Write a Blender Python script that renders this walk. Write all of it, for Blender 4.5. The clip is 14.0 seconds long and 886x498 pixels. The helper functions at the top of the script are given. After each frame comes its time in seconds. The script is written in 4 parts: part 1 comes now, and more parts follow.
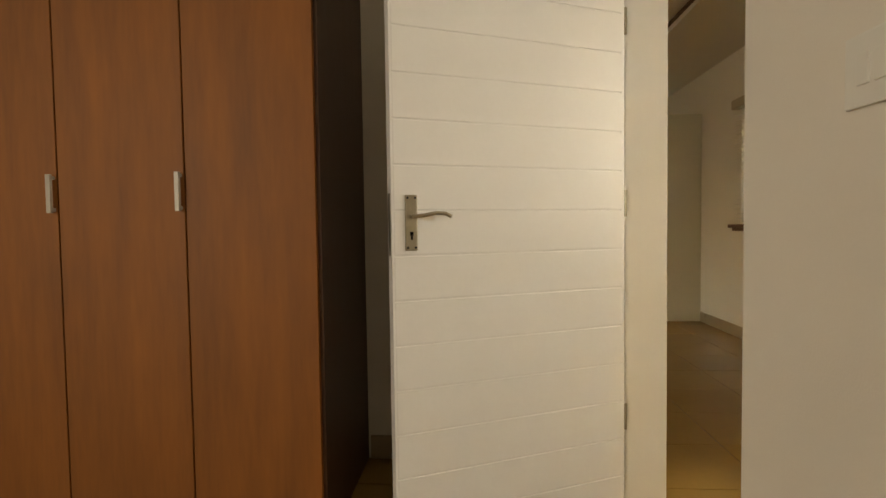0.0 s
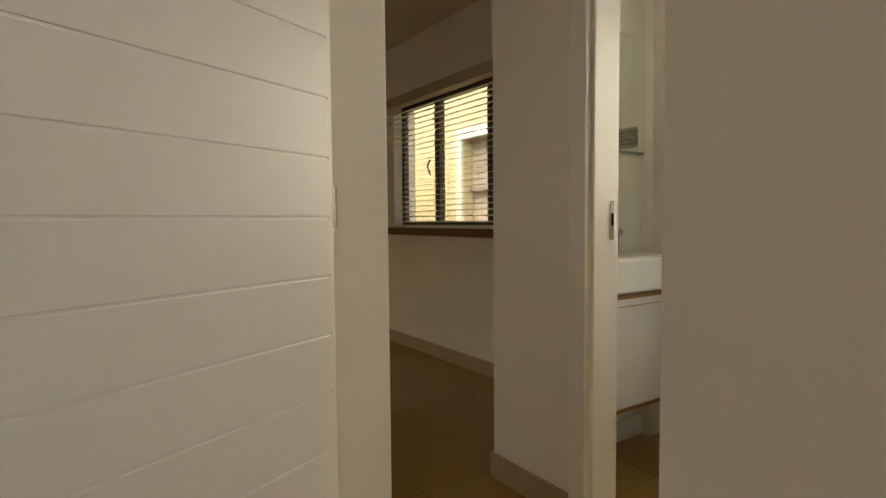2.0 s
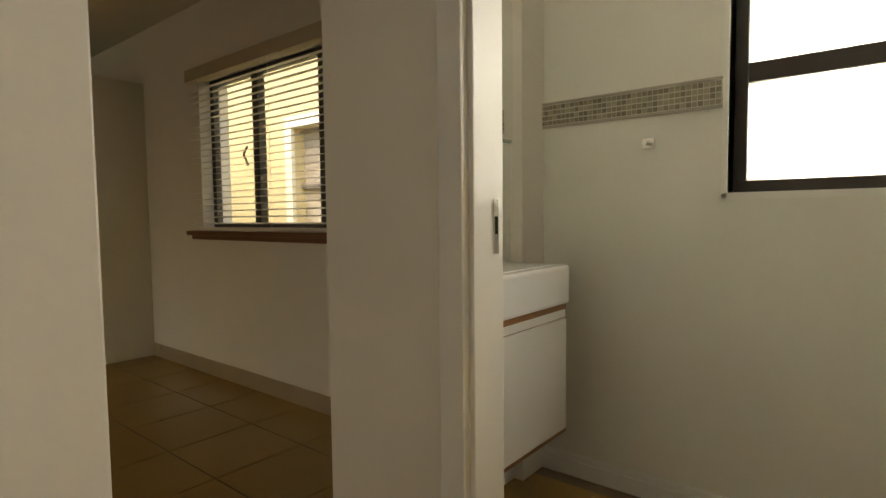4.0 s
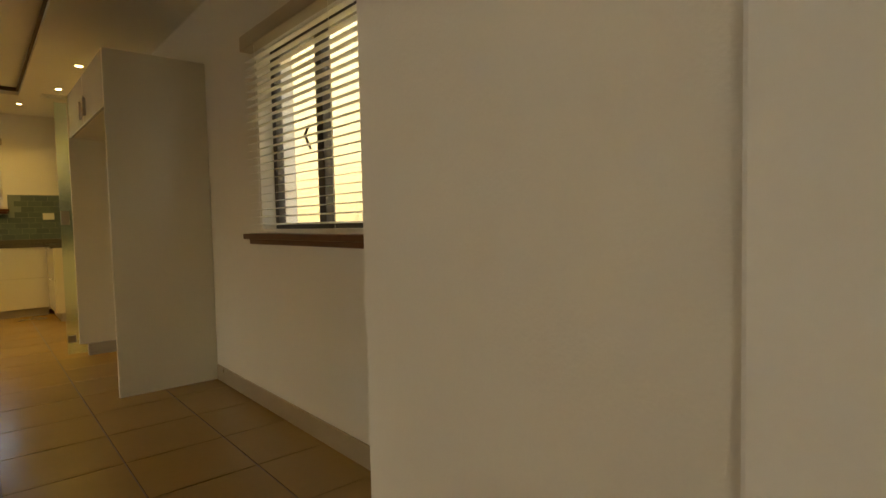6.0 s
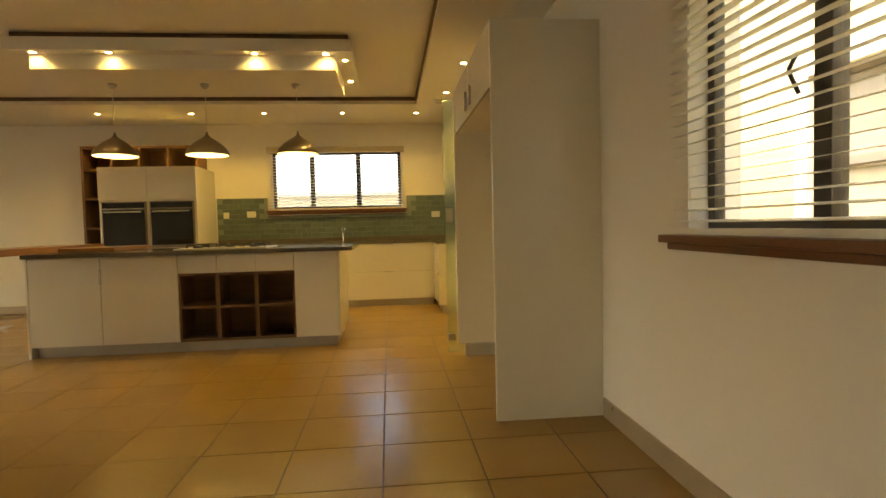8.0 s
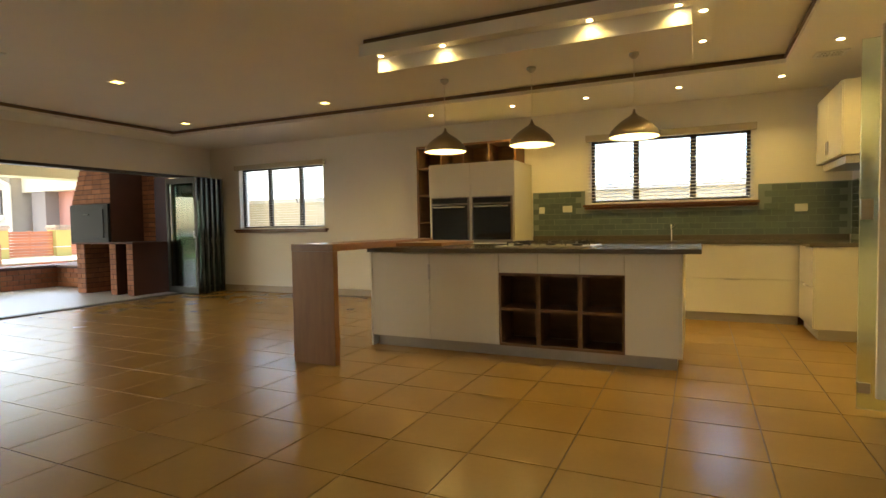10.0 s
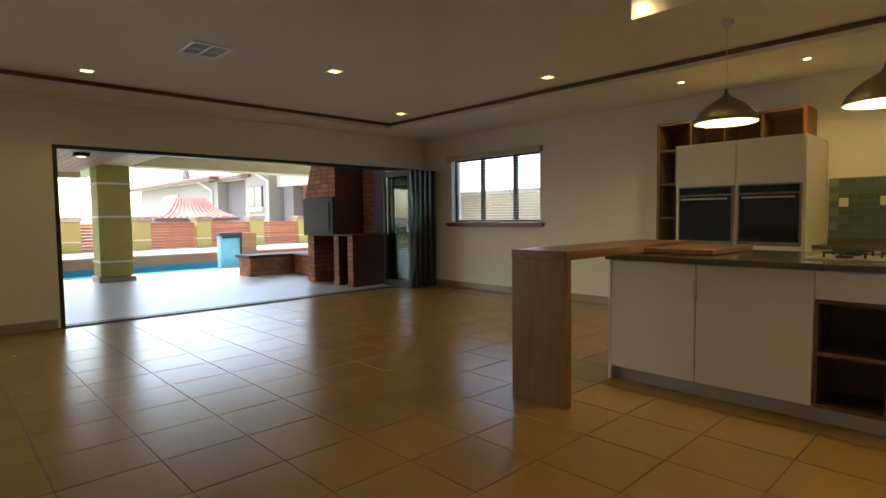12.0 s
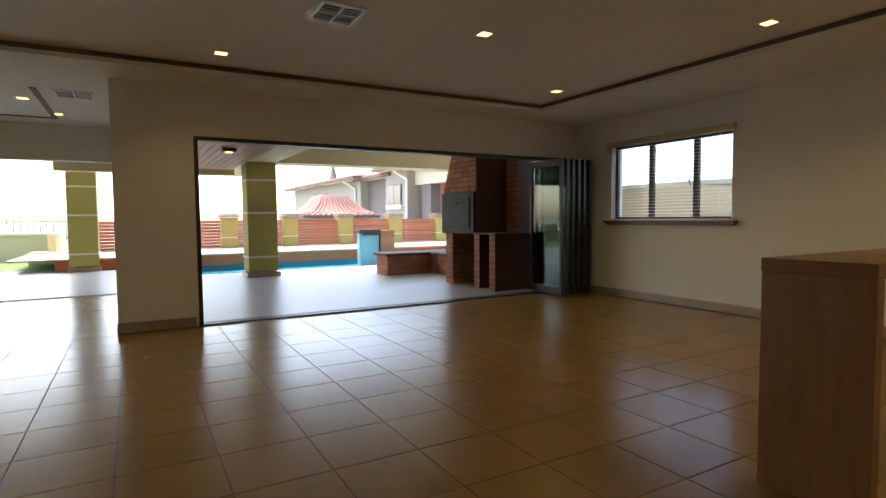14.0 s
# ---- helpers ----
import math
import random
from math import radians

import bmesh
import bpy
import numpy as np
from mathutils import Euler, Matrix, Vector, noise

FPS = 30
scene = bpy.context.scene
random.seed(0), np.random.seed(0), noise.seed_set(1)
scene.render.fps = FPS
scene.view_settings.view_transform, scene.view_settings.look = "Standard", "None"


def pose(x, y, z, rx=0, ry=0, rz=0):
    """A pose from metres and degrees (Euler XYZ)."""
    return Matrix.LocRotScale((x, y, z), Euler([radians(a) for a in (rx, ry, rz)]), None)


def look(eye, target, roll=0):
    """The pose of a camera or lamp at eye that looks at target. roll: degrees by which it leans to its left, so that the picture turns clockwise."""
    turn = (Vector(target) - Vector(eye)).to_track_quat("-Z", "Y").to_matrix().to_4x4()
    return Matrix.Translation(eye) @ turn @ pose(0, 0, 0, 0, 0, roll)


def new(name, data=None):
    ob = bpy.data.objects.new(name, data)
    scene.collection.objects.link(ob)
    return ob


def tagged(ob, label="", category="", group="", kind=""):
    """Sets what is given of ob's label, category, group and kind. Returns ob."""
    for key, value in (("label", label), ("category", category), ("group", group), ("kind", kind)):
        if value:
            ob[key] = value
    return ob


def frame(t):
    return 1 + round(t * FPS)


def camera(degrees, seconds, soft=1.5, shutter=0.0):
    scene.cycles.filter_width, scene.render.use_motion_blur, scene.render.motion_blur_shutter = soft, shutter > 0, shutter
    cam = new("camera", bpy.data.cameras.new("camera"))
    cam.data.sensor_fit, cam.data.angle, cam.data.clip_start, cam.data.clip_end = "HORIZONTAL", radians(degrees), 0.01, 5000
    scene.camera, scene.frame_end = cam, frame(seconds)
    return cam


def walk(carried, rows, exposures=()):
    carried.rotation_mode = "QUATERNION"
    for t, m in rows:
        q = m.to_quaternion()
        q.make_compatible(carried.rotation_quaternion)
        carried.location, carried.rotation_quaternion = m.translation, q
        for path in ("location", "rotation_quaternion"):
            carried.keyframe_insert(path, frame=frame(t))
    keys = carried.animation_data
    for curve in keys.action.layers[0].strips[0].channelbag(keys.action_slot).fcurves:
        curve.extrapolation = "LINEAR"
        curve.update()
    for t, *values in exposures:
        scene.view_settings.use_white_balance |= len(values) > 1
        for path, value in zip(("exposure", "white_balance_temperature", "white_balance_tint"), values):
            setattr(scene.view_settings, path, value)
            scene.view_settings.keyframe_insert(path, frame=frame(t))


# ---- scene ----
cam = camera(78.3, 14.0)
PATH = [
    (0, (0.217, 1.062, 1.083), (0.091, 3.058, 0.999), -0.8),
    (0.5, (0.193, 1.281, 1.092), (0.349, 3.275, 1.000), -0.5),
    (1, (0.170, 1.489, 1.125), (0.738, 3.407, 1.010), 0.5),
    (1.5, (0.198, 1.677, 1.111), (1.104, 3.460, 1.015), -0.2),
    (2, (0.239, 1.880, 1.126), (1.355, 3.540, 1.020), -0.5),
    (2.5, (0.281, 2.052, 1.150), (1.625, 3.533, 1.034), -0.1),
    (3, (0.360, 2.161, 1.153), (1.898, 3.440, 1.024), -0.0),
    (5.3, (1.175, 2.804, 1.139), (2.722, 4.071, 1.029), -1.1),
    (5.5, (1.239, 2.881, 1.146), (2.724, 4.221, 1.028), -1.2),
    (6, (1.355, 3.121, 1.111), (2.661, 4.635, 1.008), -1.3),
    (6.5, (1.439, 3.38, 1.087), (2.55, 5.041, 0.99), -1.7),
    (7, (1.502, 3.658, 1.114), (2.291, 5.493, 1.016), -1.6),
    (7.5, (1.46, 3.922, 1.115), (1.944, 5.861, 1.027), -1.4),
    (8, (1.445, 4.162, 1.122), (1.642, 6.151, 1.036), -1.4),
    (8.5, (1.409, 4.361, 1.135), (1.222, 6.35, 1.05), -1.5),
    (9, (1.318, 4.539, 1.117), (0.824, 6.475, 1.04), -1.2),
    (9.2, (1.262, 4.6, 1.11), (0.7, 6.518, 1.036), -1.0),
    (11.3, (0.628, 5.392, 1.274), (-0.616, 6.954, 1.154), -0.8),
    (11.5, (0.515, 5.456, 1.279), (-0.768, 6.985, 1.158), -0.5),
    (12, (0.288, 5.656, 1.235), (-1.159, 7.032, 1.121), -0.7),
    (12.5, (0.04, 5.784, 1.236), (-1.494, 7.063, 1.125), -0.6),
    (13, (-0.204, 5.915, 1.214), (-1.808, 7.105, 1.105), -0.6),
    (13.5, (-0.436, 6.049, 1.208), (-2.123, 7.118, 1.096), -0.6),
    (14, (-0.692, 6.146, 1.203), (-2.428, 7.132, 1.089), -0.5),
]
walk(cam, [(t, look(eye, target, roll)) for t, eye, target, roll in PATH],
     [(0, 3.1, 9000, 8), (1.2, 2.65, 8700, 8), (2.5, 2.3, 8200, 6), (5, 2.6, 8200, 6), (7, 3.2, 9400, 8), (9, 3.7, 7900, 5), (10.5, 3.25, 6700, 8), (12.5, 2.8, 6200, 8), (14, 2.55, 6300, 10)])


# ---- world and light ----
world = bpy.data.worlds.new("overcast_sky")
scene.world = world
world.use_nodes = True
wn = world.node_tree.nodes
sky = wn.new("ShaderNodeTexSky")
sky.sky_type = 'NISHITA'
sky.sun_disc = False
sky.sun_elevation, sky.sun_rotation = radians(52), radians(250)
sky.air_density, sky.dust_density, sky.ozone_density = 1.0, 2.5, 0.8
wn["Background"].inputs["Strength"].default_value = 0.14
world.node_tree.links.new(sky.outputs[0], wn["Background"].inputs["Color"])


def lamp(kind, name, m, power, color, size=0.1, size_y=None, angle=None, blend=0.6):
    d = bpy.data.lights.new(name, kind)
    d.energy, d.color = power, color
    if kind == 'AREA':
        d.shape, d.size, d.size_y = 'RECTANGLE', size, size_y or size
    elif kind == 'SUN':
        d.angle = size
    else:
        d.shadow_soft_size = size
    if angle:
        d.spot_size, d.spot_blend = radians(angle), blend
    ob = new(name, d)
    ob.matrix_world = m
    return tagged(ob, kind="structure")


WARM = (1.0, 0.69, 0.20)
lamp('SUN', "sun", look((-20, 12, 25), (-12, 8, 0)), 1.3, (1.0, 0.96, 0.9), radians(14))
# daylight of the bedroom window behind the start of the walk, and of the bathroom window
lamp('AREA', "bedroom_window_light", look((-2.5, -.55, 1.5), (0.5, 1.6, 1.0)), 6, (0.93, 0.96, 1.0), 1.8, 1.2)
lamp('AREA', "bathroom_window_light", look((3.3, 2.5, 1.75), (2.0, 2.8, 1.2)), 4.2, (0.95, 0.98, 1.0), 0.7, 1.0)
# ---- materials ----


def mat(name, base, rough=0.5, metal=0.0, scale=6.0, vary=0.08, bump=0.0, bscale=60.0, stretch=(1, 1, 1), rand=0.0, spec=0.5, emit=None, strength=0.0, coat=0.0):
    m = bpy.data.materials.new(name)
    m.use_nodes = True
    n, lk = m.node_tree.nodes, m.node_tree.links
    p = n["Principled BSDF"]
    p.inputs["Metallic"].default_value = metal
    p.inputs["Specular IOR Level"].default_value = spec
    p.inputs["Coat Weight"].default_value = coat
    tc, mp = n.new("ShaderNodeTexCoord"), n.new("ShaderNodeMapping")
    mp.inputs["Scale"].default_value = stretch
    if rand:
        where, add = n.new("ShaderNodeObjectInfo"), n.new("ShaderNodeVectorMath")
        lk.new(tc.outputs["Object"], add.inputs[0])
        lk.new(where.outputs["Location"], add.inputs[1])
        lk.new(add.outputs[0], mp.inputs[0])
    else:
        lk.new(tc.outputs["Object"], mp.inputs[0])
    big, fine = n.new("ShaderNodeTexNoise"), n.new("ShaderNodeTexNoise")
    big.inputs["Scale"].default_value, big.inputs["Detail"].default_value = scale, 4
    fine.inputs["Scale"].default_value, fine.inputs["Detail"].default_value = bscale, 3
    lk.new(mp.outputs[0], big.inputs[0])
    lk.new(mp.outputs[0], fine.inputs[0])
    val = n.new("ShaderNodeMath")
    val.operation = 'ADD'
    lk.new(big.outputs[0], val.inputs[0])
    half = n.new("ShaderNodeMath")
    half.operation = 'MULTIPLY'
    half.inputs[1].default_value = 0.35
    lk.new(fine.outputs[0], half.inputs[0])
    lk.new(half.outputs[0], val.inputs[1])
    rng = n.new("ShaderNodeMapRange")
    rng.inputs[1].default_value, rng.inputs[2].default_value = 0.35, 1.0
    rng.inputs[3].default_value, rng.inputs[4].default_value = 1 - vary, 1 + vary
    lk.new(val.outputs[0], rng.inputs[0])
    last = rng.outputs[0]
    if rand:
        info, r2, mul = n.new("ShaderNodeObjectInfo"), n.new("ShaderNodeMapRange"), n.new("ShaderNodeMath")
        r2.inputs[3].default_value, r2.inputs[4].default_value = 1 - rand, 1 + rand
        lk.new(info.outputs["Random"], r2.inputs[0])
        mul.operation = 'MULTIPLY'
        lk.new(last, mul.inputs[0])
        lk.new(r2.outputs[0], mul.inputs[1])
        last = mul.outputs[0]
    mix = n.new("ShaderNodeVectorMath")
    mix.operation = 'SCALE'
    mix.inputs[0].default_value = base
    lk.new(last, mix.inputs["Scale"])
    lk.new(mix.outputs[0], p.inputs["Base Color"])
    rr = n.new("ShaderNodeMapRange")
    rr.inputs[3].default_value, rr.inputs[4].default_value = max(rough - 0.07, 0.02), min(rough + 0.07, 1)
    lk.new(big.outputs[0], rr.inputs[0])
    lk.new(rr.outputs[0], p.inputs["Roughness"])
    if bump:
        b = n.new("ShaderNodeBump")
        b.inputs["Strength"].default_value, b.inputs["Distance"].default_value = bump, 0.01
        lk.new(fine.outputs[0], b.inputs["Height"])
        lk.new(b.outputs[0], p.inputs["Normal"])
    if emit:
        p.inputs["Emission Color"].default_value = (*emit, 1)
        p.inputs["Emission Strength"].default_value = strength
    return m


def glass_mat(name, tint=(0.95, 0.98, 0.97), rough=0.0):
    m = bpy.data.materials.new(name)
    m.use_nodes = True
    p = m.node_tree.nodes["Principled BSDF"]
    p.inputs["Base Color"].default_value = (*tint, 1)
    p.inputs["Transmission Weight"].default_value = 1.0
    p.inputs["Roughness"].default_value = rough
    p.inputs["IOR"].default_value = 1.45
    return m


M_WALL = mat("wall_paint", (0.79, 0.75, 0.68), 0.62, scale=1.6, vary=0.035, bump=0.06, bscale=240)
M_CEIL = mat("ceiling_paint", (0.82, 0.79, 0.72), 0.7, scale=1.2, vary=0.03, bump=0.04, bscale=200)
# dark brown that carries the shade of the ceiling gaps
M_GAP = mat("painted_gap_shade", (0.16, 0.10, 0.06), 0.6, vary=0.12)
M_TILE = mat("floor_tile_glaze", (0.37, 0.225, 0.068), 0.24, scale=2.2, vary=0.07, bscale=30, rand=0.05)
M_GROUT = mat("grout", (0.17, 0.115, 0.06), 0.85, scale=20, vary=0.15, bump=0.2)
M_SKIRT = mat("skirting_tile", (0.38, 0.29, 0.19), 0.3, scale=6, vary=0.1)
M_WHITE = mat("white_satin_paint", (0.80, 0.79, 0.77), 0.36, scale=3, vary=0.03, bump=0.03, bscale=120)
M_DOOR = mat("door_paint", (0.80, 0.79, 0.78), 0.4, scale=2, vary=0.03, bump=0.02, bscale=60)
M_LACQ = mat("cream_lacquer", (0.79, 0.76, 0.67), 0.2, scale=2, vary=0.02, coat=0.3)
M_PANEL = mat("cream_melamine", (0.76, 0.72, 0.60), 0.45, scale=2, vary=0.03)
M_PLINTH = mat("plinth_brushed", (0.42, 0.38, 0.32), 0.4, metal=0.2, scale=4, vary=0.1)
M_WARD = mat("wardrobe_cherry_veneer", (0.28, 0.095, 0.018), 0.6, scale=3.0, vary=0.30, bump=0.04, bscale=16, stretch=(4, 4, 0.5))
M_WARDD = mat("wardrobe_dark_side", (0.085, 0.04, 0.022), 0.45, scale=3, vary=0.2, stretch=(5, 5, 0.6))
M_OAK = mat("bar_timber", (0.25, 0.118, 0.045), 0.32, scale=3.5, vary=0.22, bump=0.04, bscale=22, stretch=(5, 0.7, 5))
M_OAKV = mat("bar_leg_timber", (0.27, 0.125, 0.045), 0.40, scale=3.5, vary=0.22, bump=0.04, bscale=22, stretch=(5, 5, 0.6))
M_SHELF = mat("shelf_walnut", (0.16, 0.085, 0.045), 0.45, scale=4, vary=0.25, stretch=(1, 5, 5))
M_SILL = mat("sill_stained_timber", (0.15, 0.055, 0.022), 0.35, scale=4, vary=0.25, stretch=(0.6, 5, 5))
M_GRAN = mat("granite_top", (0.115, 0.10, 0.085), 0.14, scale=120, vary=0.5, bscale=260)
M_STEEL = mat("brushed_steel", (0.55, 0.53, 0.50), 0.3, metal=1.0, scale=4, vary=0.08, bump=0.05, bscale=150, stretch=(1, 1, 12))
M_SHADE = mat("pendant_aluminium", (0.27, 0.225, 0.185), 0.33, metal=1.0, scale=5, vary=0.08)
M_SHIN = mat("pendant_inside", (0.85, 0.83, 0.78), 0.5, vary=0.02)
M_BLACKG = mat("oven_glass", (0.012, 0.012, 0.013), 0.06, vary=0.05)
M_IRON = mat("cast_iron", (0.02, 0.02, 0.02), 0.55, vary=0.2)
M_ALU = mat("dark_aluminium", (0.035, 0.026, 0.022), 0.4, scale=3, vary=0.1)
M_BIF = mat("bifold_aluminium", (0.028, 0.026, 0.025), 0.35, scale=3, vary=0.12)
M_BLIND = mat("blind_slat_white", (0.80, 0.77, 0.70), 0.45, scale=2, vary=0.03)
M_RAIL = mat("blind_headrail", (0.50, 0.42, 0.30), 0.5, vary=0.06, stretch=(1, 8, 8))
M_TEAL = mat("splash_tile_teal", (0.115, 0.150, 0.138), 0.12, scale=3, vary=0.12, rand=0.12)
M_TGROUT = mat("splash_grout", (0.20, 0.24, 0.22), 0.8, vary=0.1)
M_BATH = mat("bath_wall_tile", (0.78, 0.77, 0.70), 0.16, scale=2, vary=0.02, rand=0.012)
M_MOS = mat("mosaic_stone", (0.30, 0.27, 0.19), 0.3, scale=8, vary=0.15, rand=0.4)
M_MOSG = mat("mosaic_grout", (0.68, 0.66, 0.58), 0.7, vary=0.05)
M_CERAM = mat("basin_ceramic", (0.85, 0.85, 0.85), 0.08, vary=0.01)
M_VTRIM = mat("vanity_wood_edge", (0.33, 0.16, 0.06), 0.4, vary=0.15)
M_GLASS = glass_mat("window_glass", (0.86, 0.88, 0.90))
# grey-blue tint added to dim the bright view through the kitchen window
M_KGLASS = glass_mat("kitchen_glass_dimming_tint", (0.60, 0.64, 0.70))
M_FROST = glass_mat("frosted_glass", (0.95, 0.96, 0.97), 0.45)
M_GGLASS = glass_mat("green_edge_glass", (0.82, 0.97, 0.93), 0.25)
M_BGLASS = glass_mat("bifold_glass", (0.30, 0.42, 0.38))
M_MIRROR = mat("mirror", (0.9, 0.92, 0.9), 0.03, metal=1.0, vary=0.005)
M_BULB = mat("lamp_glow", (1, 0.9, 0.7), 0.5, emit=(1.0, 0.80, 0.42), strength=6)
M_BULBD = mat("lamp_glow_dim", (1, 0.85, 0.4), 0.5, emit=(1.0, 0.72, 0.20), strength=0.75)
M_CHROME = mat("chrome", (0.7, 0.69, 0.66), 0.15, metal=1.0, vary=0.03)
M_NICKEL = mat("aged_nickel", (0.42, 0.38, 0.30), 0.32, metal=1.0, scale=30, vary=0.12)
M_BLACK = mat("black_void", (0.010, 0.009, 0.008), 0.9, vary=0.1, spec=0.05)
M_SOCK = mat("socket_plastic", (0.78, 0.77, 0.72), 0.35, vary=0.02)
# outside
M_TERR = mat("terrace_tile", (0.46, 0.45, 0.44), 0.35, scale=4, vary=0.07, bump=0.03, rand=0.03)
M_PIL = mat("pillar_olive_paint", (0.40, 0.33, 0.085), 0.7, scale=3, vary=0.08, bump=0.15, bscale=80)
M_BAND = mat("pillar_cream_band", (0.72, 0.68, 0.56), 0.65, vary=0.05)
M_BEAM = mat("beam_paint", (0.50, 0.40, 0.22), 0.7, scale=2, vary=0.06, bump=0.1)
M_BRICK = mat("face_brick", (0.36, 0.135, 0.060), 0.8, scale=14, vary=0.25, bump=0.3, bscale=60, rand=0.25)
M_MORT = mat("mortar", (0.17, 0.12, 0.085), 0.9, vary=0.15, bump=0.3)
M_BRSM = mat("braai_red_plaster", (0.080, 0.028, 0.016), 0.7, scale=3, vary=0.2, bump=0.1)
M_BRST = mat("braai_steel_door", (0.016, 0.018, 0.021), 0.6, metal=0.0, scale=5, vary=0.25, spec=0.25)
M_POOL = mat("pool_water", (0.09, 0.50, 0.58), 0.08, scale=1.5, vary=0.15, bump=0.15, bscale=6)
M_PTILE = mat("pool_mosaic_blue", (0.05, 0.16, 0.24), 0.2, scale=30, vary=0.6)
M_PBLUE = mat("water_wall_blue", (0.27, 0.42, 0.47), 0.25, scale=25, vary=0.3)
M_DECK = mat("deck_red_timber", (0.40, 0.115, 0.06), 0.6, scale=5, vary=0.25, stretch=(5, 0.7, 5), spec=0.15)
M_DECKT = mat("deck_pale_timber", (0.42, 0.27, 0.19), 0.6, scale=5, vary=0.2, stretch=(5, 0.7, 5))
M_FENCE = mat("fence_slat_timber", (0.42, 0.135, 0.05), 0.5, scale=4, vary=0.22, stretch=(5, 0.5, 5), rand=0.2)
M_STONE = mat("cap_stone", (0.33, 0.25, 0.17), 0.85, scale=12, vary=0.35, bump=0.4, bscale=30)
M_LAWN = mat("lawn", (0.12, 0.22, 0.035), 0.9, scale=8, vary=0.3, bump=0.5, bscale=90)
M_GRND = mat("ground_soil", (0.24, 0.22, 0.17), 0.9, scale=0.6, vary=0.2)
M_YARD = mat("boundary_wall_cream", (0.62, 0.52, 0.33), 0.8, scale=2, vary=0.06, bump=0.1)
M_HOUSE = mat("neighbour_plaster", (0.36, 0.32, 0.265), 0.8, scale=1.5, vary=0.06, bump=0.1)
M_HOUSEP = mat("neighbour_terracotta_plaster", (0.42, 0.20, 0.15), 0.8, scale=1.5, vary=0.06)
M_HOUSED = mat("neighbour_dark_and_shaded_plaster", (0.20, 0.17, 0.15), 0.8, scale=1.5, vary=0.06)
M_SKYG = mat("far_window_glass", (0.10, 0.12, 0.14), 0.05, vary=0.05)
M_ROOF = mat("roof_tile", (0.44, 0.22, 0.16), 0.7, scale=6, vary=0.2, bump=0.2)
M_FASC = mat("fascia_brown", (0.13, 0.065, 0.045), 0.6, vary=0.1)
M_SOFF = mat("terrace_timber_soffit", (0.30, 0.13, 0.065), 0.45, scale=3, vary=0.2, stretch=(0.5, 6, 6))
M_NWALL = mat("side_house_cream", (0.52, 0.44, 0.25), 0.75, scale=2, vary=0.05, bump=0.1)

# ---- building helpers ----
ORG = {}


def slab(bm, x0, x1, y0, y1, z0, z1, bevel=0.0):
    r = bmesh.ops.create_cube(bm, size=1.0)
    vs = r["verts"]
    for v in vs:
        v.co = Vector(((x0 + x1) / 2 + v.co.x * (x1 - x0), (y0 + y1) / 2 + v.co.y * (y1 - y0), (z0 + z1) / 2 + v.co.z * (z1 - z0)))
    if bevel:
        es = list({e for v in vs for e in v.link_edges})
        bmesh.ops.bevel(bm, geom=es, offset=bevel, segments=2, profile=0.6, affect='EDGES')
    return bm


def boxes(*dims, bevel=0.0):
    bm = bmesh.new()
    for d in dims:
        slab(bm, *d, bevel=bevel)
    return bm


def rod(bm, p, q, r, r2=None, seg=12):
    p, q = Vector(p), Vector(q)
    d = q - p
    m = Matrix.Translation((p + q) / 2) @ d.to_track_quat('Z', 'Y').to_matrix().to_4x4()
    bmesh.ops.create_cone(bm, cap_ends=True, segments=seg, radius1=r, radius2=r if r2 is None else r2, depth=d.length, matrix=m)
    return bm


def rods(*ps, r=0.01, seg=10):
    bm = bmesh.new()
    for p, q in ps:
        rod(bm, p, q, r, seg=seg)
    return bm


def lathe(profile, seg=40):
    """A turned shape round z from (radius, height) pairs."""
    bm = bmesh.new()
    rings = []
    for r, z in profile:
        rings.append([bm.verts.new((r * math.cos(2 * math.pi * k / seg), r * math.sin(2 * math.pi * k / seg), z)) for k in range(seg)])
    for a, b in zip(rings, rings[1:]):
        for k in range(seg):
            bm.faces.new((a[k], a[(k + 1) % seg], b[(k + 1) % seg], b[k]))
    return bm


def prism(pts, axis, a, b):
    """An outline of (u, v) pairs, pushed out along an axis from a to b."""
    bm = bmesh.new()
    put = {"x": lambda u, v, w: (w, u, v), "y": lambda u, v, w: (u, w, v), "z": lambda u, v, w: (u, v, w)}[axis]
    lo = [bm.verts.new(put(u, v, a)) for u, v in pts]
    hi = [bm.verts.new(put(u, v, b)) for u, v in pts]
    k = len(pts)
    bm.faces.new(lo)
    bm.faces.new(hi[::-1])
    for i in range(k):
        bm.faces.new((lo[i], lo[(i + 1) % k], hi[(i + 1) % k], hi[i]))
    bmesh.ops.recalc_face_normals(bm, faces=bm.faces)
    return bm


def finish(bm, name, material, smooth=False):
    me = bpy.data.meshes.new(name)
    bm.to_mesh(me)
    bm.free()
    me.materials.append(material)
    if smooth:
        for p in me.polygons:
            p.use_smooth = True
    return me


def fixed(name, bm, material, label, category):
    """A piece of the setting, in world coordinates."""
    return tagged(new(name, finish(bm, name, material)), label, category, kind="structure")


def thing(name, at, label, category, group="", rz=0.0, kind=""):
    ob = new(name)
    ob.empty_display_size = 0.1
    ob.matrix_world = pose(*at, 0, 0, rz)
    ORG[ob] = Vector(at) if rz == 0 else Vector((0, 0, 0))
    return tagged(ob, label, category, group, kind)


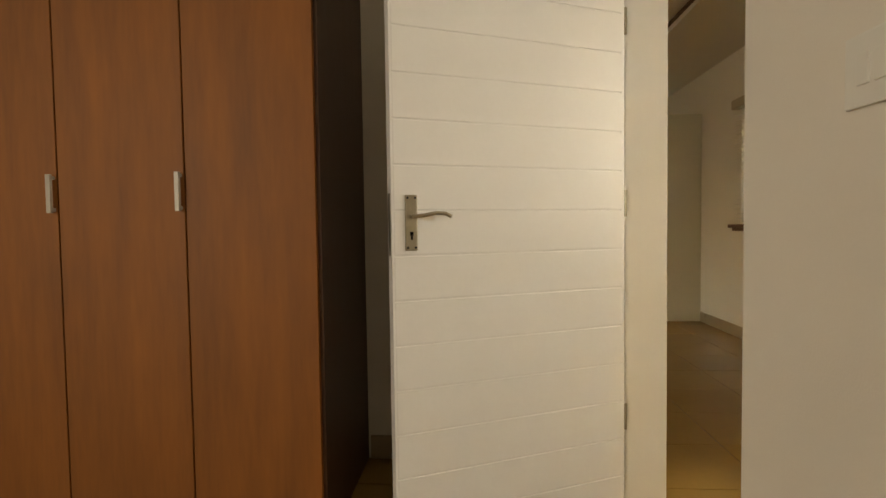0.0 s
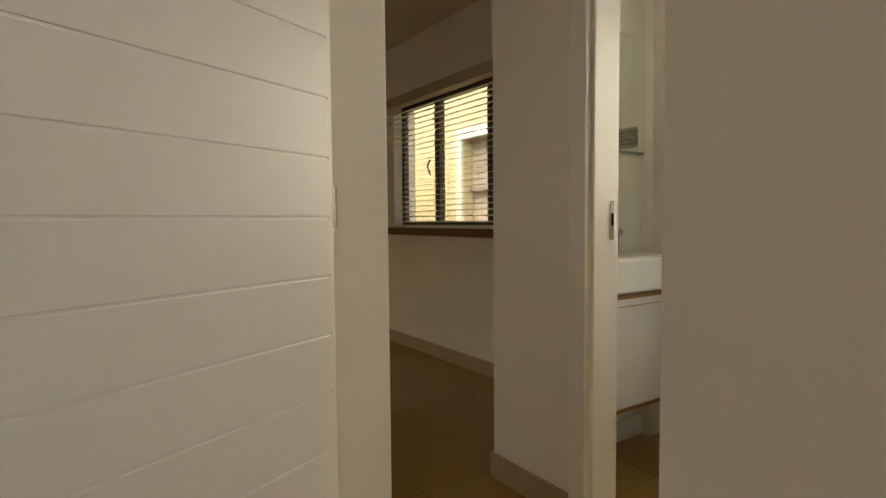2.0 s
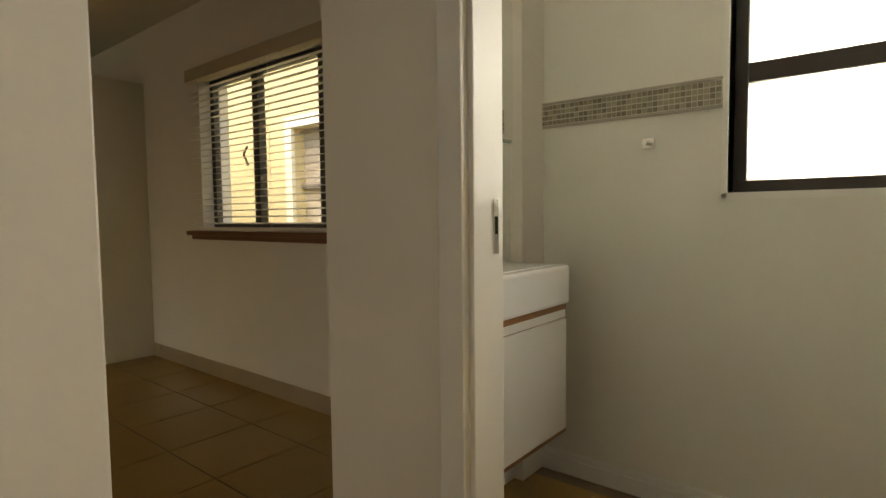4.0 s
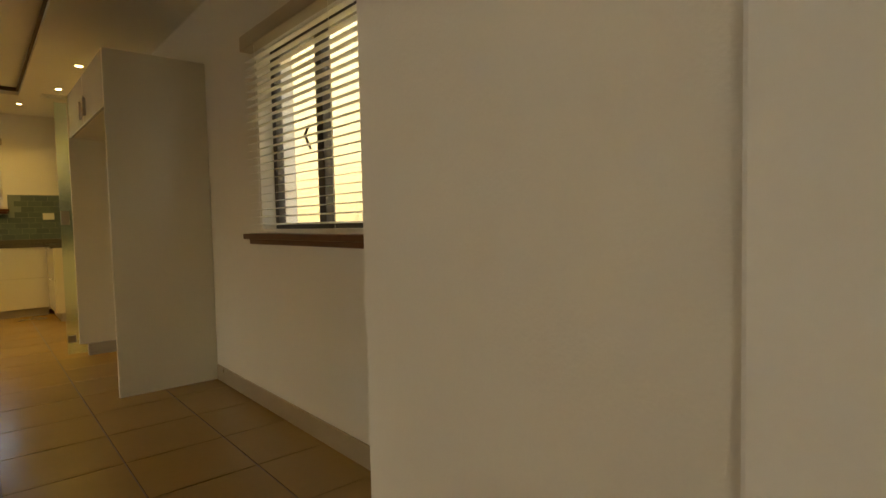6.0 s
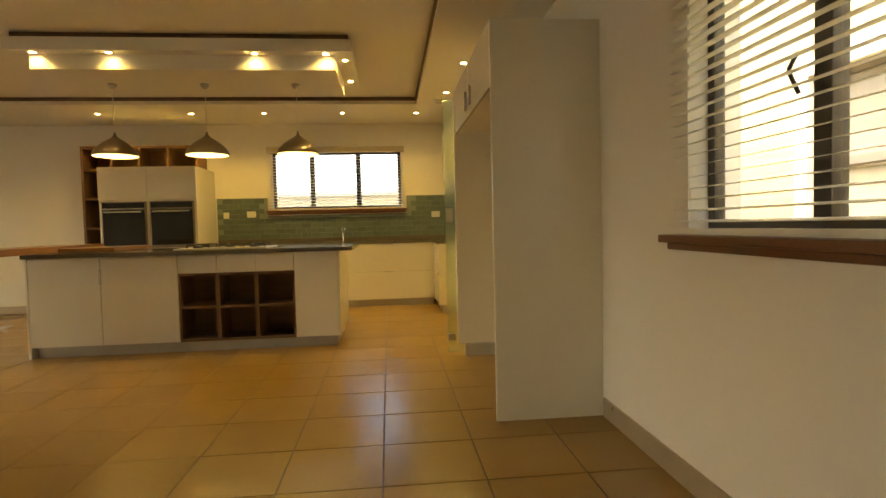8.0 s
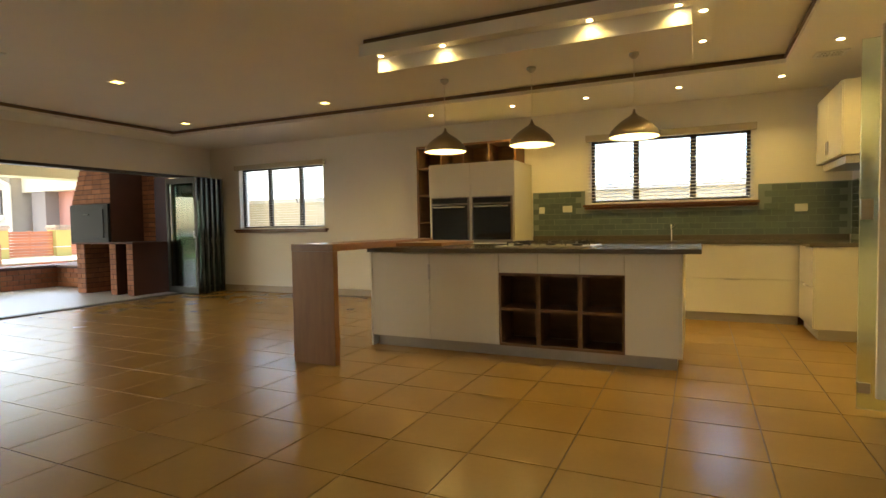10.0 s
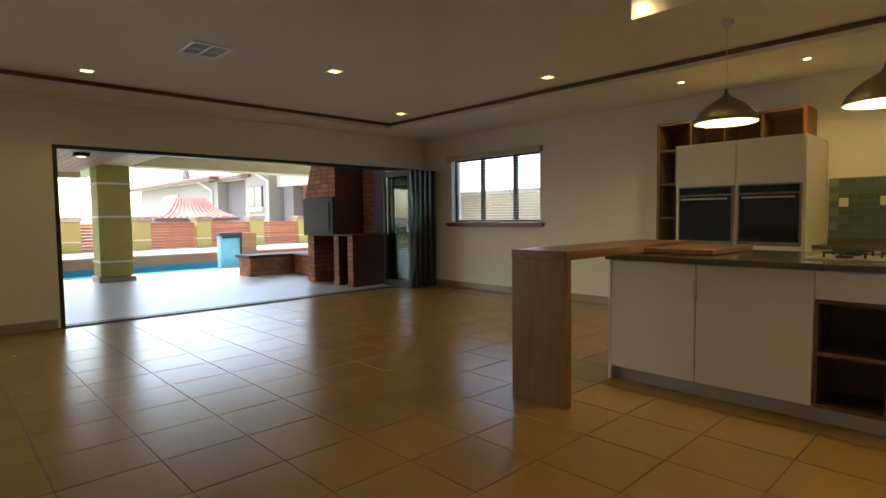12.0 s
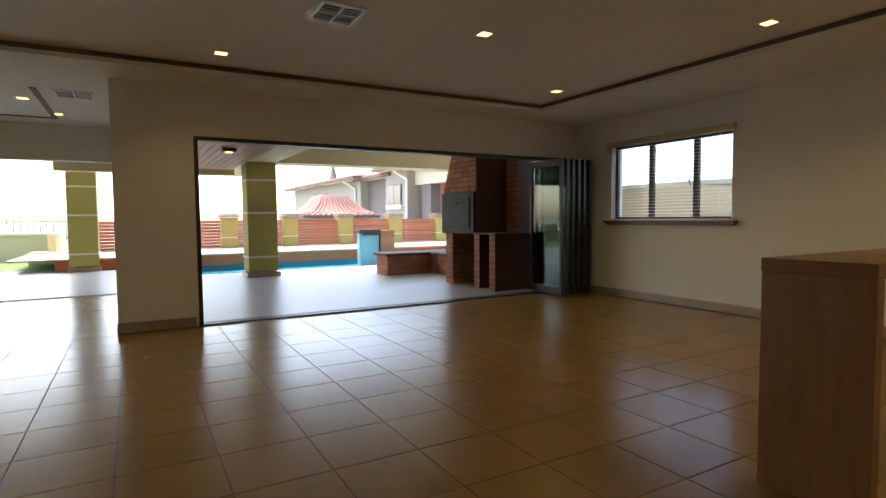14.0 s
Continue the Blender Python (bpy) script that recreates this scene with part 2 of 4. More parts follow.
def part(name, bm, material, parent, label="", smooth=False, local=False):
    """A mesh under a thing or under a part; world coordinates unless the thing is turned or local is set."""
    o = ORG.get(parent, Vector((0, 0, 0)))
    if not local and o.length > 0:
        for v in bm.verts:
            v.co -= o
    ob = new(name, finish(bm, name, material, smooth))
    ob.parent = parent
    ORG[ob] = Vector((0, 0, 0)) if local else o
    return tagged(ob, label)


def piece(name, me, parent, at=(0, 0, 0), rot=(0, 0, 0)):
    ob = new(name, me)
    ob.parent = parent
    ob.matrix_basis = pose(*at, *rot)
    return ob


# ---- structure: walls with openings ----
H = 2.68      # bulkhead ceiling
XR, YB, XL = 2.66, 12.5, -7.39
W1 = (4.35, 6.27, 1.07, 2.15)      # side window: y0, y1, z0, z1
WK = (-0.256, 1.653, 1.41, 2.28)     # kitchen window: x0, x1
WL = (-6.66, -4.74, 1.15, 2.26)     # lounge window

fixed("wall_east", boxes((XR, XR + .23, 3.58, W1[0], 0, 2.83), (XR, XR + .23, W1[1], YB + .23, 0, 2.83), (XR, XR + .23, W1[0], W1[1], 0, W1[2]), (XR, XR + .23, W1[0], W1[1], W1[3], 2.83)), M_WALL, "cream painted plaster wall with a window", "wall")
fixed("wall_north", boxes((XL - .25, WL[0], YB, YB + .23, 0, 2.83), (WL[1], WK[0], YB, YB + .23, 0, 2.83), (WK[1], XR, YB, YB + .23, 0, 2.83),
      (WL[0], WL[1], YB, YB + .23, 0, WL[2]), (WL[0], WL[1], YB, YB + .23, WL[3], 2.83), (WK[0], WK[1], YB, YB + .23, 0, WK[2]), (WK[0], WK[1], YB, YB + .23, WK[3], 2.83)), M_WALL, "cream painted plaster wall with two windows", "wall")
fixed("wall_west", boxes((XL - .25, XL, 5.97, 6.76, 0, 2.83), (XL - .25, XL, 6.76, 12.44, 2.14, 2.83), (XL - .25, XL, 12.44, YB, 0, 2.83)), M_WALL, "cream wall with a wide patio opening", "wall")
fixed("wall_bedroom", boxes((.776, .935, -2.5, 2.244, 0, 2.83), (.80, .935, 3.225, 3.70, 0, 2.83), (.776, .935, 2.244, 3.225, 2.10, 2.83)), M_WALL, "painted bedroom wall with a doorway", "wall")
fixed("wall_bedroom_back", boxes((-2.6, .80, 3.55, 3.70, 0, 2.83)), M_WALL, "painted bedroom wall behind the door", "wall")
fixed("wall_bedroom_west", boxes((-2.75, -2.6, -2.5, -1.5, 0, 2.83), (-2.75, -2.6, .4, 3.70, 0, 2.83), (-2.75, -2.6, -1.5, .4, 0, .9), (-2.75, -2.6, -1.5, .4, 2.15, 2.83)), M_WALL, "plain painted bedroom wall with a window", "wall")
fixed("wall_bedroom_south", boxes((-2.75, 3.4, -2.65, -2.5, 0, 2.83)), M_WALL, "plain painted bedroom wall", "wall")
fixed("wall_passage", boxes((1.72, 1.84, -2.5, 2.30, 0, 2.83), (1.724, 1.84, 3.19, 3.70, 0, 2.83), (1.724, 1.84, 2.30, 3.19, 2.08, 2.83), (1.84, 2.90, 3.65, 3.70, 0, 2.83)), M_WALL, "painted passage wall with a bathroom doorway", "wall")
BW = (2.15, 2.84, 1.22, 2.25)
BX = 2.845
fixed("wall_bathroom", boxes((BX, 3.04, BW[1], 3.65, 0, 2.83), (BX, 3.04, 0.9, BW[0], 0, 2.83), (BX, 3.04, BW[0], BW[1], 0, BW[2]), (BX, 3.04, BW[0], BW[1], BW[3], 2.83), (1.84, 3.04, 0.78, 0.9, 0, 2.83)), M_BATH, "off-white glazed bathroom wall", "wall")
fixed("wall_lounge", boxes((-12.0, -2.75, -3.6, -3.45, 0, 2.83), (-2.9, -2.75, -3.45, 3.70, 0, 2.83)), M_WALL, "plain painted lounge wall", "wall")
# lounge beyond the pier, with its own wide opening
fixed("wall_lounge_west", boxes((-11.2, -10.95, -3.45, -2.2, 0, 2.83), (-11.2, -10.95, -2.2, 6.22, 2.14, 2.83), (-10.95, XL - .25, 5.97, 6.22, 2.14, 2.83)), M_WALL, "painted lintel over a wide garden opening", "wall")

# ceiling: lower border, dark strips painted as the gap's shade, raised middle
CX0, CX1, CY0, CY1, CZ = -6.72, 1.84, 4.6, 11.17, 2.77
fixed("ceiling", boxes((XL - .02, CX0, 3.7, YB, H, H + .06), (CX1, XR, 3.7, YB, H, H + .06), (CX0, CX1, CY1, YB, H, H + .06), (CX0, CX1, 3.7, CY0, H, H + .06),
      (CX0 - .1, CX1 + .1, CY0 - .1, CY1 + .1, CZ, CZ + .05), (-11.0, XL - .02, -3.5, 6.2, H, H + .06), (XL - .02, -2.75, -3.5, 3.7, H, H + .06)), M_CEIL, "cream ceiling with a raised middle", "ceiling")
fixed("ceiling_small_rooms", boxes((-2.75, 3.04, -2.65, 3.70, 2.66, 2.74)), M_CEIL, "plain painted ceiling", "ceiling")
fixed("roof_slab", boxes((-11.2, 3.04, -3.6, YB + .23, 2.83, 2.98)), M_CEIL, "roof slab over the rooms", "roof")
fixed("trim_shadow_gap", boxes((CX0 - .055, CX0 - .003, CY0, CY1, H + .062, CZ - .002), (CX1 + .003, CX1 + .055, CY0, CY1, H + .062, CZ - .002), (CX0, CX1, CY1 + .003, CY1 + .055, H + .062, CZ - .002), (CX0, CX1, CY0 - .055, CY0 - .003, H + .062, CZ - .002)), M_GAP, "dark strip painted as the gap's shade round the raised ceiling", "trim")
fixed("trim_ceiling_edge", boxes((CX0 - .004, CX0 + .022, CY0, CY1, H + .042, H + .062), (CX1 - .022, CX1 + .004, CY0, CY1, H + .042, H + .062), (CX0, CX1, CY1 - .022, CY1 + .004, H + .042, H + .062)), M_GAP, "dark strip painted as the shade line along the ceiling step", "trim")
# solid dark strips laid on the ceiling for its shadow line
fixed("lounge_ceiling_line", boxes((-10.3, -8.2, 5.2, 5.26, H - .012, H - .001), (-10.3, -10.24, -2.5, 5.2, H - .012, H - .001)), M_GAP, "dark strip painted as a shadow line in the lounge ceiling", "trim")

# floors
fixed("floor", boxes((-11.2, 3.04, -3.6, YB + .1, -0.12, -0.004)), M_GROUT, "grout bed under amber floor tiles", "floor")

# skirting
SK = 0.11
def skirt(name, *d):
    fixed(name, boxes(*d, bevel=0.003), M_SKIRT, "glazed tan tile skirting", "skirting")
skirt("baseboard_east", (XR - .012, XR, 3.70, 7.16, 0, SK))
skirt("baseboard_north", (XL, -2.73, YB - .012, YB, 0, SK))
skirt("baseboard_pier", (XL, XL + .012, 5.97, 6.73, 0, SK), (XL - .25, XL + .012, 5.958, 5.97, 0, SK))
skirt("baseboard_west", (XL, XL + .012, 12.45, YB, 0, SK))
skirt("baseboard_passage", (1.708, 1.72, 3.26, 3.70, 0, SK), (1.708, XR, 3.70, 3.712, 0, SK))
skirt("baseboard_door", (.935, .947, 3.285, 3.7, 0, SK), (-.29, .80, 3.538, 3.55, 0, SK))

# ---- windows ----


def window(name, at, rz, w, h, panes, label, sill=True, slats=True, frost=False, pitch=0.043, tilt=9, hook=None, glass=None):
    """local x along the wall, y outwards, z up from the opening's foot."""
    win = thing(name, at, label, "window", rz=rz, kind="structure")
    f, y0, y1 = 0.045, 0.085, 0.135
    part("window_frame", boxes((0, w, y0, y1, 0, f), (0, w, y0, y1, h - f, h), (0, f, y0, y1, f, h - f), (w - f, w, y0, y1, f, h - f), bevel=0.004), M_ALU, win, "dark bronze aluminium frame", local=True)
    for k in range(1, len(panes)):
        x = panes[k]
        part("mullion", boxes((x - .035, x + .035, y0 - .01, y1, f, h - f), bevel=0.004), M_ALU, win, local=True)
    for a, b in zip(panes, panes[1:] + [w]):
        p = part("pane", boxes((max(a, f) - .005, min(b, w - f) + .005, y0 + .02, y0 + .026, f - .005, h - f + .005)), M_FROST if frost else glass or M_GLASS, win, local=True)
        p.visible_shadow = False
    if hook:
        part("window_catch", rods(((hook, y0 - .03, h * .40), (hook - .02, y0 - .05, h * .47)), ((hook - .02, y0 - .05, h * .47), (hook - .005, y0 - .03, h * .52)), r=0.007), M_ALU, win, local=True)
    if sill:
        part("window_sill", boxes((-.09, w + .09, -.085, 0.10, -.04, -.008), (-.07, w + .07, -.055, -.002, -.07, -.041), bevel=0.006), M_SILL, win, "dark stained timber sill", local=True)
    if slats:
        part("headrail", boxes((-.055, w + .055, -.075, -.002, h - .03, h + .055), bevel=0.006), M_RAIL, win, "tan blind headrail", local=True)
        part("bottom_rail", boxes((-.03, w + .03, -.058, -.012, .0, .018), bevel=0.003), M_BLIND, win, local=True)
        me = finish(boxes((-.035, w + .035, -.024, .024, -.0012, .0012)), "slat", M_BLIND)
        n = int((h - .07) / pitch)
        for k in range(n):
            piece("slat", me, win, (0, -.035, .045 + k * pitch), (tilt, 0, 0))
        for x in ([.12, w / 2, w - .12]):
            part("cord", rods(((x, -.06, .01), (x, -.06, h)), r=0.0015, seg=5), M_BLIND, win, local=True)
    return win


window("window_1", (XR, W1[1], W1[2]), -90, W1[1] - W1[0], W1[3] - W1[2], [0, .60, 1.30], "bronze framed window with white venetian blind", hook=.53)
window("window_2", (WK[0], YB, WK[2]), 0, WK[1] - WK[0], WK[3] - WK[2], [0, .58, 1.27], "bronze framed kitchen window with lowered venetian blind", hook=.52, tilt=14, glass=M_KGLASS)
window("window_3", (WL[0], YB, WL[2]), 0, WL[1] - WL[0], WL[3] - WL[2], [0, .66, 1.37], "bronze framed lounge window with open venetian blind", hook=1.32, tilt=4)
bwin = window("window_4", (BX, BW[1], BW[2]), -90, BW[1] - BW[0], BW[3] - BW[2], [0], "bronze framed frosted bathroom window", sill=False, slats=False, frost=True)
part("transom", boxes((.0, .69, .09, .15, .40, .47), bevel=0.004), M_ALU, bwin, local=True)
part("reveal_tile", boxes((-.02, .0, -.004, .1, -.02, 1.05), (-.02, .71, -.004, .1, -.025, -.002)), M_SOCK, bwin, local=True)
window("window_5", (-2.6, -1.5, .9), 90, 1.9, 1.25, [0, .95], "bronze framed bedroom window", slats=False)

# ---- bedroom: doorway, door, wardrobe ----
fr = thing("door_frame", (.9, 2.75, 0), "white painted timber door frame", "door frame", kind="structure")
part("jamb", boxes((.782, .944, 3.195, 3.224, 0, 2.10), (.936, .944, 3.224, 3.28, 0, 2.15), bevel=0.004), M_WHITE, fr)
part("jamb", boxes((.84, .944, 2.2445, 2.252, 0, 2.10), (.936, .944, 2.19, 2.2445, 0, 2.15), bevel=0.004), M_WHITE, fr)
part("head", boxes((.782, .944, 2.252, 3.195, 2.065, 2.098), bevel=0.004), M_WHITE, fr)

LEAF = math.degrees(math.atan2(2.786 - 3.170, -0.062 - 0.765))
door = thing("door_1", (0.765, 3.185, 0.01), "white grooved panel door standing open", "door", rz=LEAF, kind="structure")
LW, BH = 0.905, 0.146
k0 = (1.135 - .01) % BH
edges = [0.0] + [k0 + i * BH for i in range(15) if 0.02 < k0 + i * BH < 2.02] + [2.03]
part("core", boxes((0.0, LW, -.016, .016, 0, 2.03)), M_DOOR, door, local=True)
for a, b in zip(edges, edges[1:]):
    part("board", boxes((.012, LW - .0, -.0205, .0205, a + .0025, b - .0025), bevel=0.0025), M_DOOR, door, local=True)
part("lipping", boxes((-.001, .012, -.0195, .0195, 0, 2.03), (LW, LW + .008, -.0205, .0205, 0, 2.03)), M_DOOR, door, local=True)
for side in (1, -1):
    y = .0205 * side
    hd = part("door_handle", boxes((LW - .078, LW - .036, min(y, y + .006 * side), max(y, y + .006 * side), .995, 1.175), bevel=0.003), M_NICKEL, door, "aged nickel lever handle on a long plate", local=True)
    pts = [(LW - .057, .03, 1.105), (LW - .057, .05, 1.106), (LW - .09, .054, 1.108), (LW - .13, .054, 1.116), (LW - .165, .052, 1.114), (LW - .185, .05, 1.104)]
    pts = [(a, (b - .0) * side, c) for a, b, c in pts]
    part("lever", rods(*zip(pts, pts[1:]), r=.0065), M_NICKEL, hd, local=True)
    part("keyhole", boxes((LW - .060, LW - .054, y + .0055 * side, y + .0075 * side, 1.03, 1.05), (LW - .0625, LW - .0515, y + .0055 * side, y + .0075 * side, 1.044, 1.056)) if side > 0 else boxes((LW - .060, LW - .054, y - .0075, y - .0055, 1.03, 1.05), (LW - .0625, LW - .0515, y - .0075, y - .0055, 1.044, 1.056)), M_BLACK, hd, local=True)
    for sx in (LW - .07, LW - .044):
        for sz in (1.005, 1.165):
            part("screw", rods(((sx, y, sz), (sx, y + .008 * side, sz)), r=.004), M_IRON, hd, local=True)
for hz in (0.28, 1.10, 1.78):
    part("hinge", rods(((-.008, .018, hz), (-.008, .018, hz + .1)), r=.006), M_NICKEL, door, local=True)
part("lock_plate", boxes((LW + .008, LW + .0095, -.011, .011, .98, 1.18)), M_NICKEL, door, local=True)

ward = thing("wardrobe", (-1.3, 3.2, 0), "cherry veneer built-in wardrobe with tall doors", "wardrobe")
WF, WX = 2.845, -0.30
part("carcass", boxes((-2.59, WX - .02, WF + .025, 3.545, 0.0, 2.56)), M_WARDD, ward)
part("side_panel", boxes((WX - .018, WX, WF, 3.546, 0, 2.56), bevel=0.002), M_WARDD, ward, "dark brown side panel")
for k in range(6):
    x1 = WX - .012 - k * .445
    d = part("door", boxes((x1 - .440, x1, WF - .018, WF + .022, .02, 2.5), bevel=0.003), M_WARD, ward)
    if k >= 1:
        hx = x1 - .012
        part("handle", boxes((hx - .008, hx + .008, WF - .045, WF - .032, 1.145, 1.275), (hx - .006, hx + .006, WF - .034, WF - .017, 1.15, 1.162), (hx - .006, hx + .006, WF - .034, WF - .017, 1.258, 1.27), bevel=0.002), M_PLINTH, d, "slim brushed steel bar handle")

sw = thing("light_switch", (.773, 1.86, 1.30), "white rocker light switch plate", "switch")
part("plate", boxes((0.766, 0.775, 1.80, 1.92, 1.245, 1.35), bevel=0.004), M_SOCK, sw)
for k in range(2):
    part("rocker", boxes((0.762, 0.767, 1.83 + .035 * k, 1.855 + .035 * k, 1.275, 1.32), bevel=0.002), M_SOCK, sw)

# ---- bathroom ----
bf = thing("door_frame", (1.78, 2.7, 0), "white painted bathroom door frame", "door frame", kind="structure")
part("jamb", boxes((1.742, 1.873, 3.167, 3.189, 0, 2.08), (1.712, 1.7415, 3.180, 3.255, 0, 2.13), bevel=0.004), M_WHITE, bf)
part("jamb", boxes((1.742, 1.873, 2.298, 2.32, 0, 2.08), (1.712, 1.7415, 2.235, 2.31, 0, 2.13), bevel=0.004), M_WHITE, bf)
part("head", boxes((1.742, 1.873, 2.32, 3.167, 2.05, 2.08), (1.712, 1.7415, 2.31, 3.18, 2.06, 2.13), bevel=0.004), M_WHITE, bf)
part("strike_plate", boxes((1.825, 1.847, 3.1635, 3.1665, 1.05, 1.19), bevel=0.001), M_CHROME, bf)
part("strike_slot", boxes((1.83, 1.842, 3.1625, 3.1636, 1.10, 1.145)), M_BLACK, bf)

fixed("bathroom_lining", boxes((1.842, 2.845, 3.638, 3.649, 0, 2.65)), M_BATH, "off-white glazed bathroom wall", "wall")
van = thing("vanity", (2.42, 3.55, .32), "wall-hung white vanity with wood edging", "vanity")
part("cabinet", boxes((2.05, 2.595, 3.345, 3.636, .30, .805)), M_VTRIM, van, "wood edged carcass")
dr = part("drawer_front", boxes((2.070, 2.575, 3.335, 3.349, .322, .752), bevel=0.003), M_WHITE, van)
part("finger_pull", boxes((2.070, 2.575, 3.339, 3.349, .757, .785)), M_WHITE, dr)
bs = part("basin", boxes((2.04, 2.60, 3.332, 3.636, .808, .955), bevel=0.012), M_CERAM, van, "thick rectangular white ceramic basin")
part("bowl", boxes((2.10, 2.55, 3.38, 3.55, .950, .957), bevel=0.003), M_CERAM, bs)
part("tap", rods(((2.38, 3.58, .955), (2.38, 3.58, 1.08)), ((2.38, 3.58, 1.07), (2.38, 3.55, 1.06)), r=.014), M_CHROME, van)
mr = thing("mirror", (2.4, 3.635, 1.46), "frameless glass mirror on the bathroom wall", "mirror")
part("glass", boxes((2.15, 2.76, 3.624, 3.63, 1.46, 2.03), bevel=0.002), M_MIRROR, mr)
part("edge", boxes((2.76, 2.763, 3.622, 3.637, 1.455, 2.035), (2.15, 2.763, 3.622, 3.637, 1.452, 1.46)), M_GGLASS, mr)
hl = thing("robe_hook", (2.84, 3.12, 1.42), "small chrome robe hook on the tiles", "hook")
part("plate", boxes((2.833, 2.844, 3.095, 3.145, 1.400, 1.440), bevel=0.003), M_CHROME, hl)
part("prong", rods(((2.835, 3.12, 1.42), (2.795, 3.12, 1.42)), r=.009), M_CHROME, hl)
fixed("baseboard_bathroom", boxes((2.827, 2.844, .9, 3.638, 0, .07), (2.832, 2.844, .9, 3.638, .07, .10), (1.86, 2.845, 3.621, 3.638, 0, .07), (1.86, 2.845, 3.626, 3.638, .07, .10), bevel=0.004), M_WHITE, "white stepped skirting", "skirting")
mos = thing("mosaic_border", (2.84, 3.35, 1.57), "brown and cream mosaic tile border", "tile border", kind="structure")
part("grout_bed", boxes((2.837, 2.8435, 2.86, 3.637, 1.535, 1.625), (2.77, 2.845, 3.6305, 3.637, 1.535, 1.625)), M_MOSG, mos)
part("edge_strip", boxes((2.833, 2.8438, 2.86, 3.637, 1.625, 1.635), (2.833, 2.8438, 2.86, 3.637, 1.525, 1.535)), M_PLINTH, mos)
me = finish(boxes((-.003, .0, -.0085, .0085, -.0085, .0085)), "tessera", M_MOS)
for i in range(38):
    for j in range(4):
        piece("tessera", me, mos, (2.837 - 2.84, 2.872 + i * .0203 - 3.35, 1.547 + j * .0218 - 1.57))

# ---- kitchen ----
fp = thing("fridge_housing", (2.33, 8.0, 0), "tall cream fridge housing with an empty niche", "cabinet")
part("end_panel", boxes((2.03, XR - .003, 7.17, 7.195, 0, 2.26), bevel=0.002), M_PANEL, fp)
part("far_panel", boxes((2.02, XR - .003, 8.80, 8.83, 0.1, 2.26), bevel=0.002), M_PANEL, fp)
part("plinth", boxes((2.08, 2.62, 8.76, 8.832, 0, .1)), M_PLINTH, fp)
part("back_panel", boxes((XR - .012, XR - .004, 7.195, 8.80, 0, 2.26)), M_PANEL, fp)
top = part("top_box", boxes((2.05, XR - .012, 7.195, 8.80, 1.90, 2.26)), M_PANEL, fp)
for a, b, hy in ((7.2, 7.995, 7.90), (8.005, 8.795, 8.10)):
    d = part("door", boxes((2.03, 2.05, a, b, 1.896, 2.258), bevel=0.002), M_LACQ, fp)
    part("handle", boxes((2.012, 2.026, hy - .012, hy + .012, 1.945, 2.08), (2.024, 2.031, hy - .008, hy + .008, 1.95, 2.07), bevel=0.002), M_STEEL, d, "short steel bar handle")

gd = thing("glass_door", (1.97, 8.9, 0), "frameless green glass door folded open behind the fridge housing", "glass door")
p = part("pane", boxes((1.935, 2.62, 8.842, 8.854, .02, 2.2), bevel=0.002), M_GGLASS, gd)
p.visible_shadow = False
part("patch_hinge", boxes((1.94, 2.0, 8.834, 8.862, 1.15, 1.27), bevel=0.003), M_STEEL, gd)
part("patch_hinge", boxes((1.94, 2.0, 8.834, 8.862, .12, .18), bevel=0.003), M_STEEL, gd)


def base_unit(name, x0, x1, y0, y1, front, splits, label, drawers=()):
    """A kitchen base cabinet with its fronts; front: 'y' faces -y, 'x' faces -x."""
    u = thing(name, ((x0 + x1) / 2, (y0 + y1) / 2, 0), label, "cabinet", "kitchen base cabinets")
    part("carcass", boxes((x0 + .001, x1 - .001, y0 + .02, y1, .1, .891) if front == "y" else (x0 + .02, x1, y0 + .001, y1 - .001, .1, .891)), M_PANEL, u)
    part("plinth", boxes((x0, x1, y0 + .05, y1 - .02, 0, .1) if front == "y" else (x0 + .05, x1 - .02, y0, y1, 0, .1)), M_PLINTH, u)
    for z0, z1 in splits:
        d = part("drawer_front", boxes((x0 + .002, x1 - .002, y0, y0 + .019, z0, z1) if front == "y" else (x0, x0 + .019, y0 + .002, y1 - .002, z0, z1), bevel=0.002), M_LACQ, u)
        cx, cy = (x0 + x1) / 2, (y0 + y1) / 2
        part("edge_pull", boxes((cx - .08, cx + .08, y0 - .012, y0 + .003, z1 - .012, z1 + .004) if front == "y" else (x0 - .012, x0 + .003, cy - .08, cy + .08, z1 - .012, z1 + .004), bevel=0.002), M_STEEL, d)
    return u


two = ((.105, .495), (.501, .885))
base_unit("base_cabinet", -1.06, -.10, 11.88, 12.49, "y", two, "cream lacquer drawer cabinet under the worktop")
base_unit("base_cabinet", -.10, .78, 11.88, 12.49, "y", two, "cream lacquer drawer cabinet under the worktop")
base_unit("base_cabinet", .78, 2.069, 11.88, 12.49, "y", two, "cream lacquer drawer cabinet under the worktop")
base_unit("base_cabinet", 2.07, 2.65, 11.10, 11.879, "x", two, "cream lacquer corner cabinet by the side wall")
wt = thing("worktop", (0.6, 12.2, .89), "dark speckled granite worktop", "worktop")
part("slab", boxes((-1.06, XR - .004, 11.85, YB - .004, .892, .93), (2.04, XR - .004, 11.08, 11.85, .892, .93), bevel=0.004), M_GRAN, wt)
part("upstand", boxes((-1.06, XR - .02, YB - .022, YB - .003, .93, .985), bevel=0.002), M_GRAN, wt)
tp = thing("sink_tap", (.77, 12.35, .93), "chrome kitchen mixer tap on the worktop", "tap")
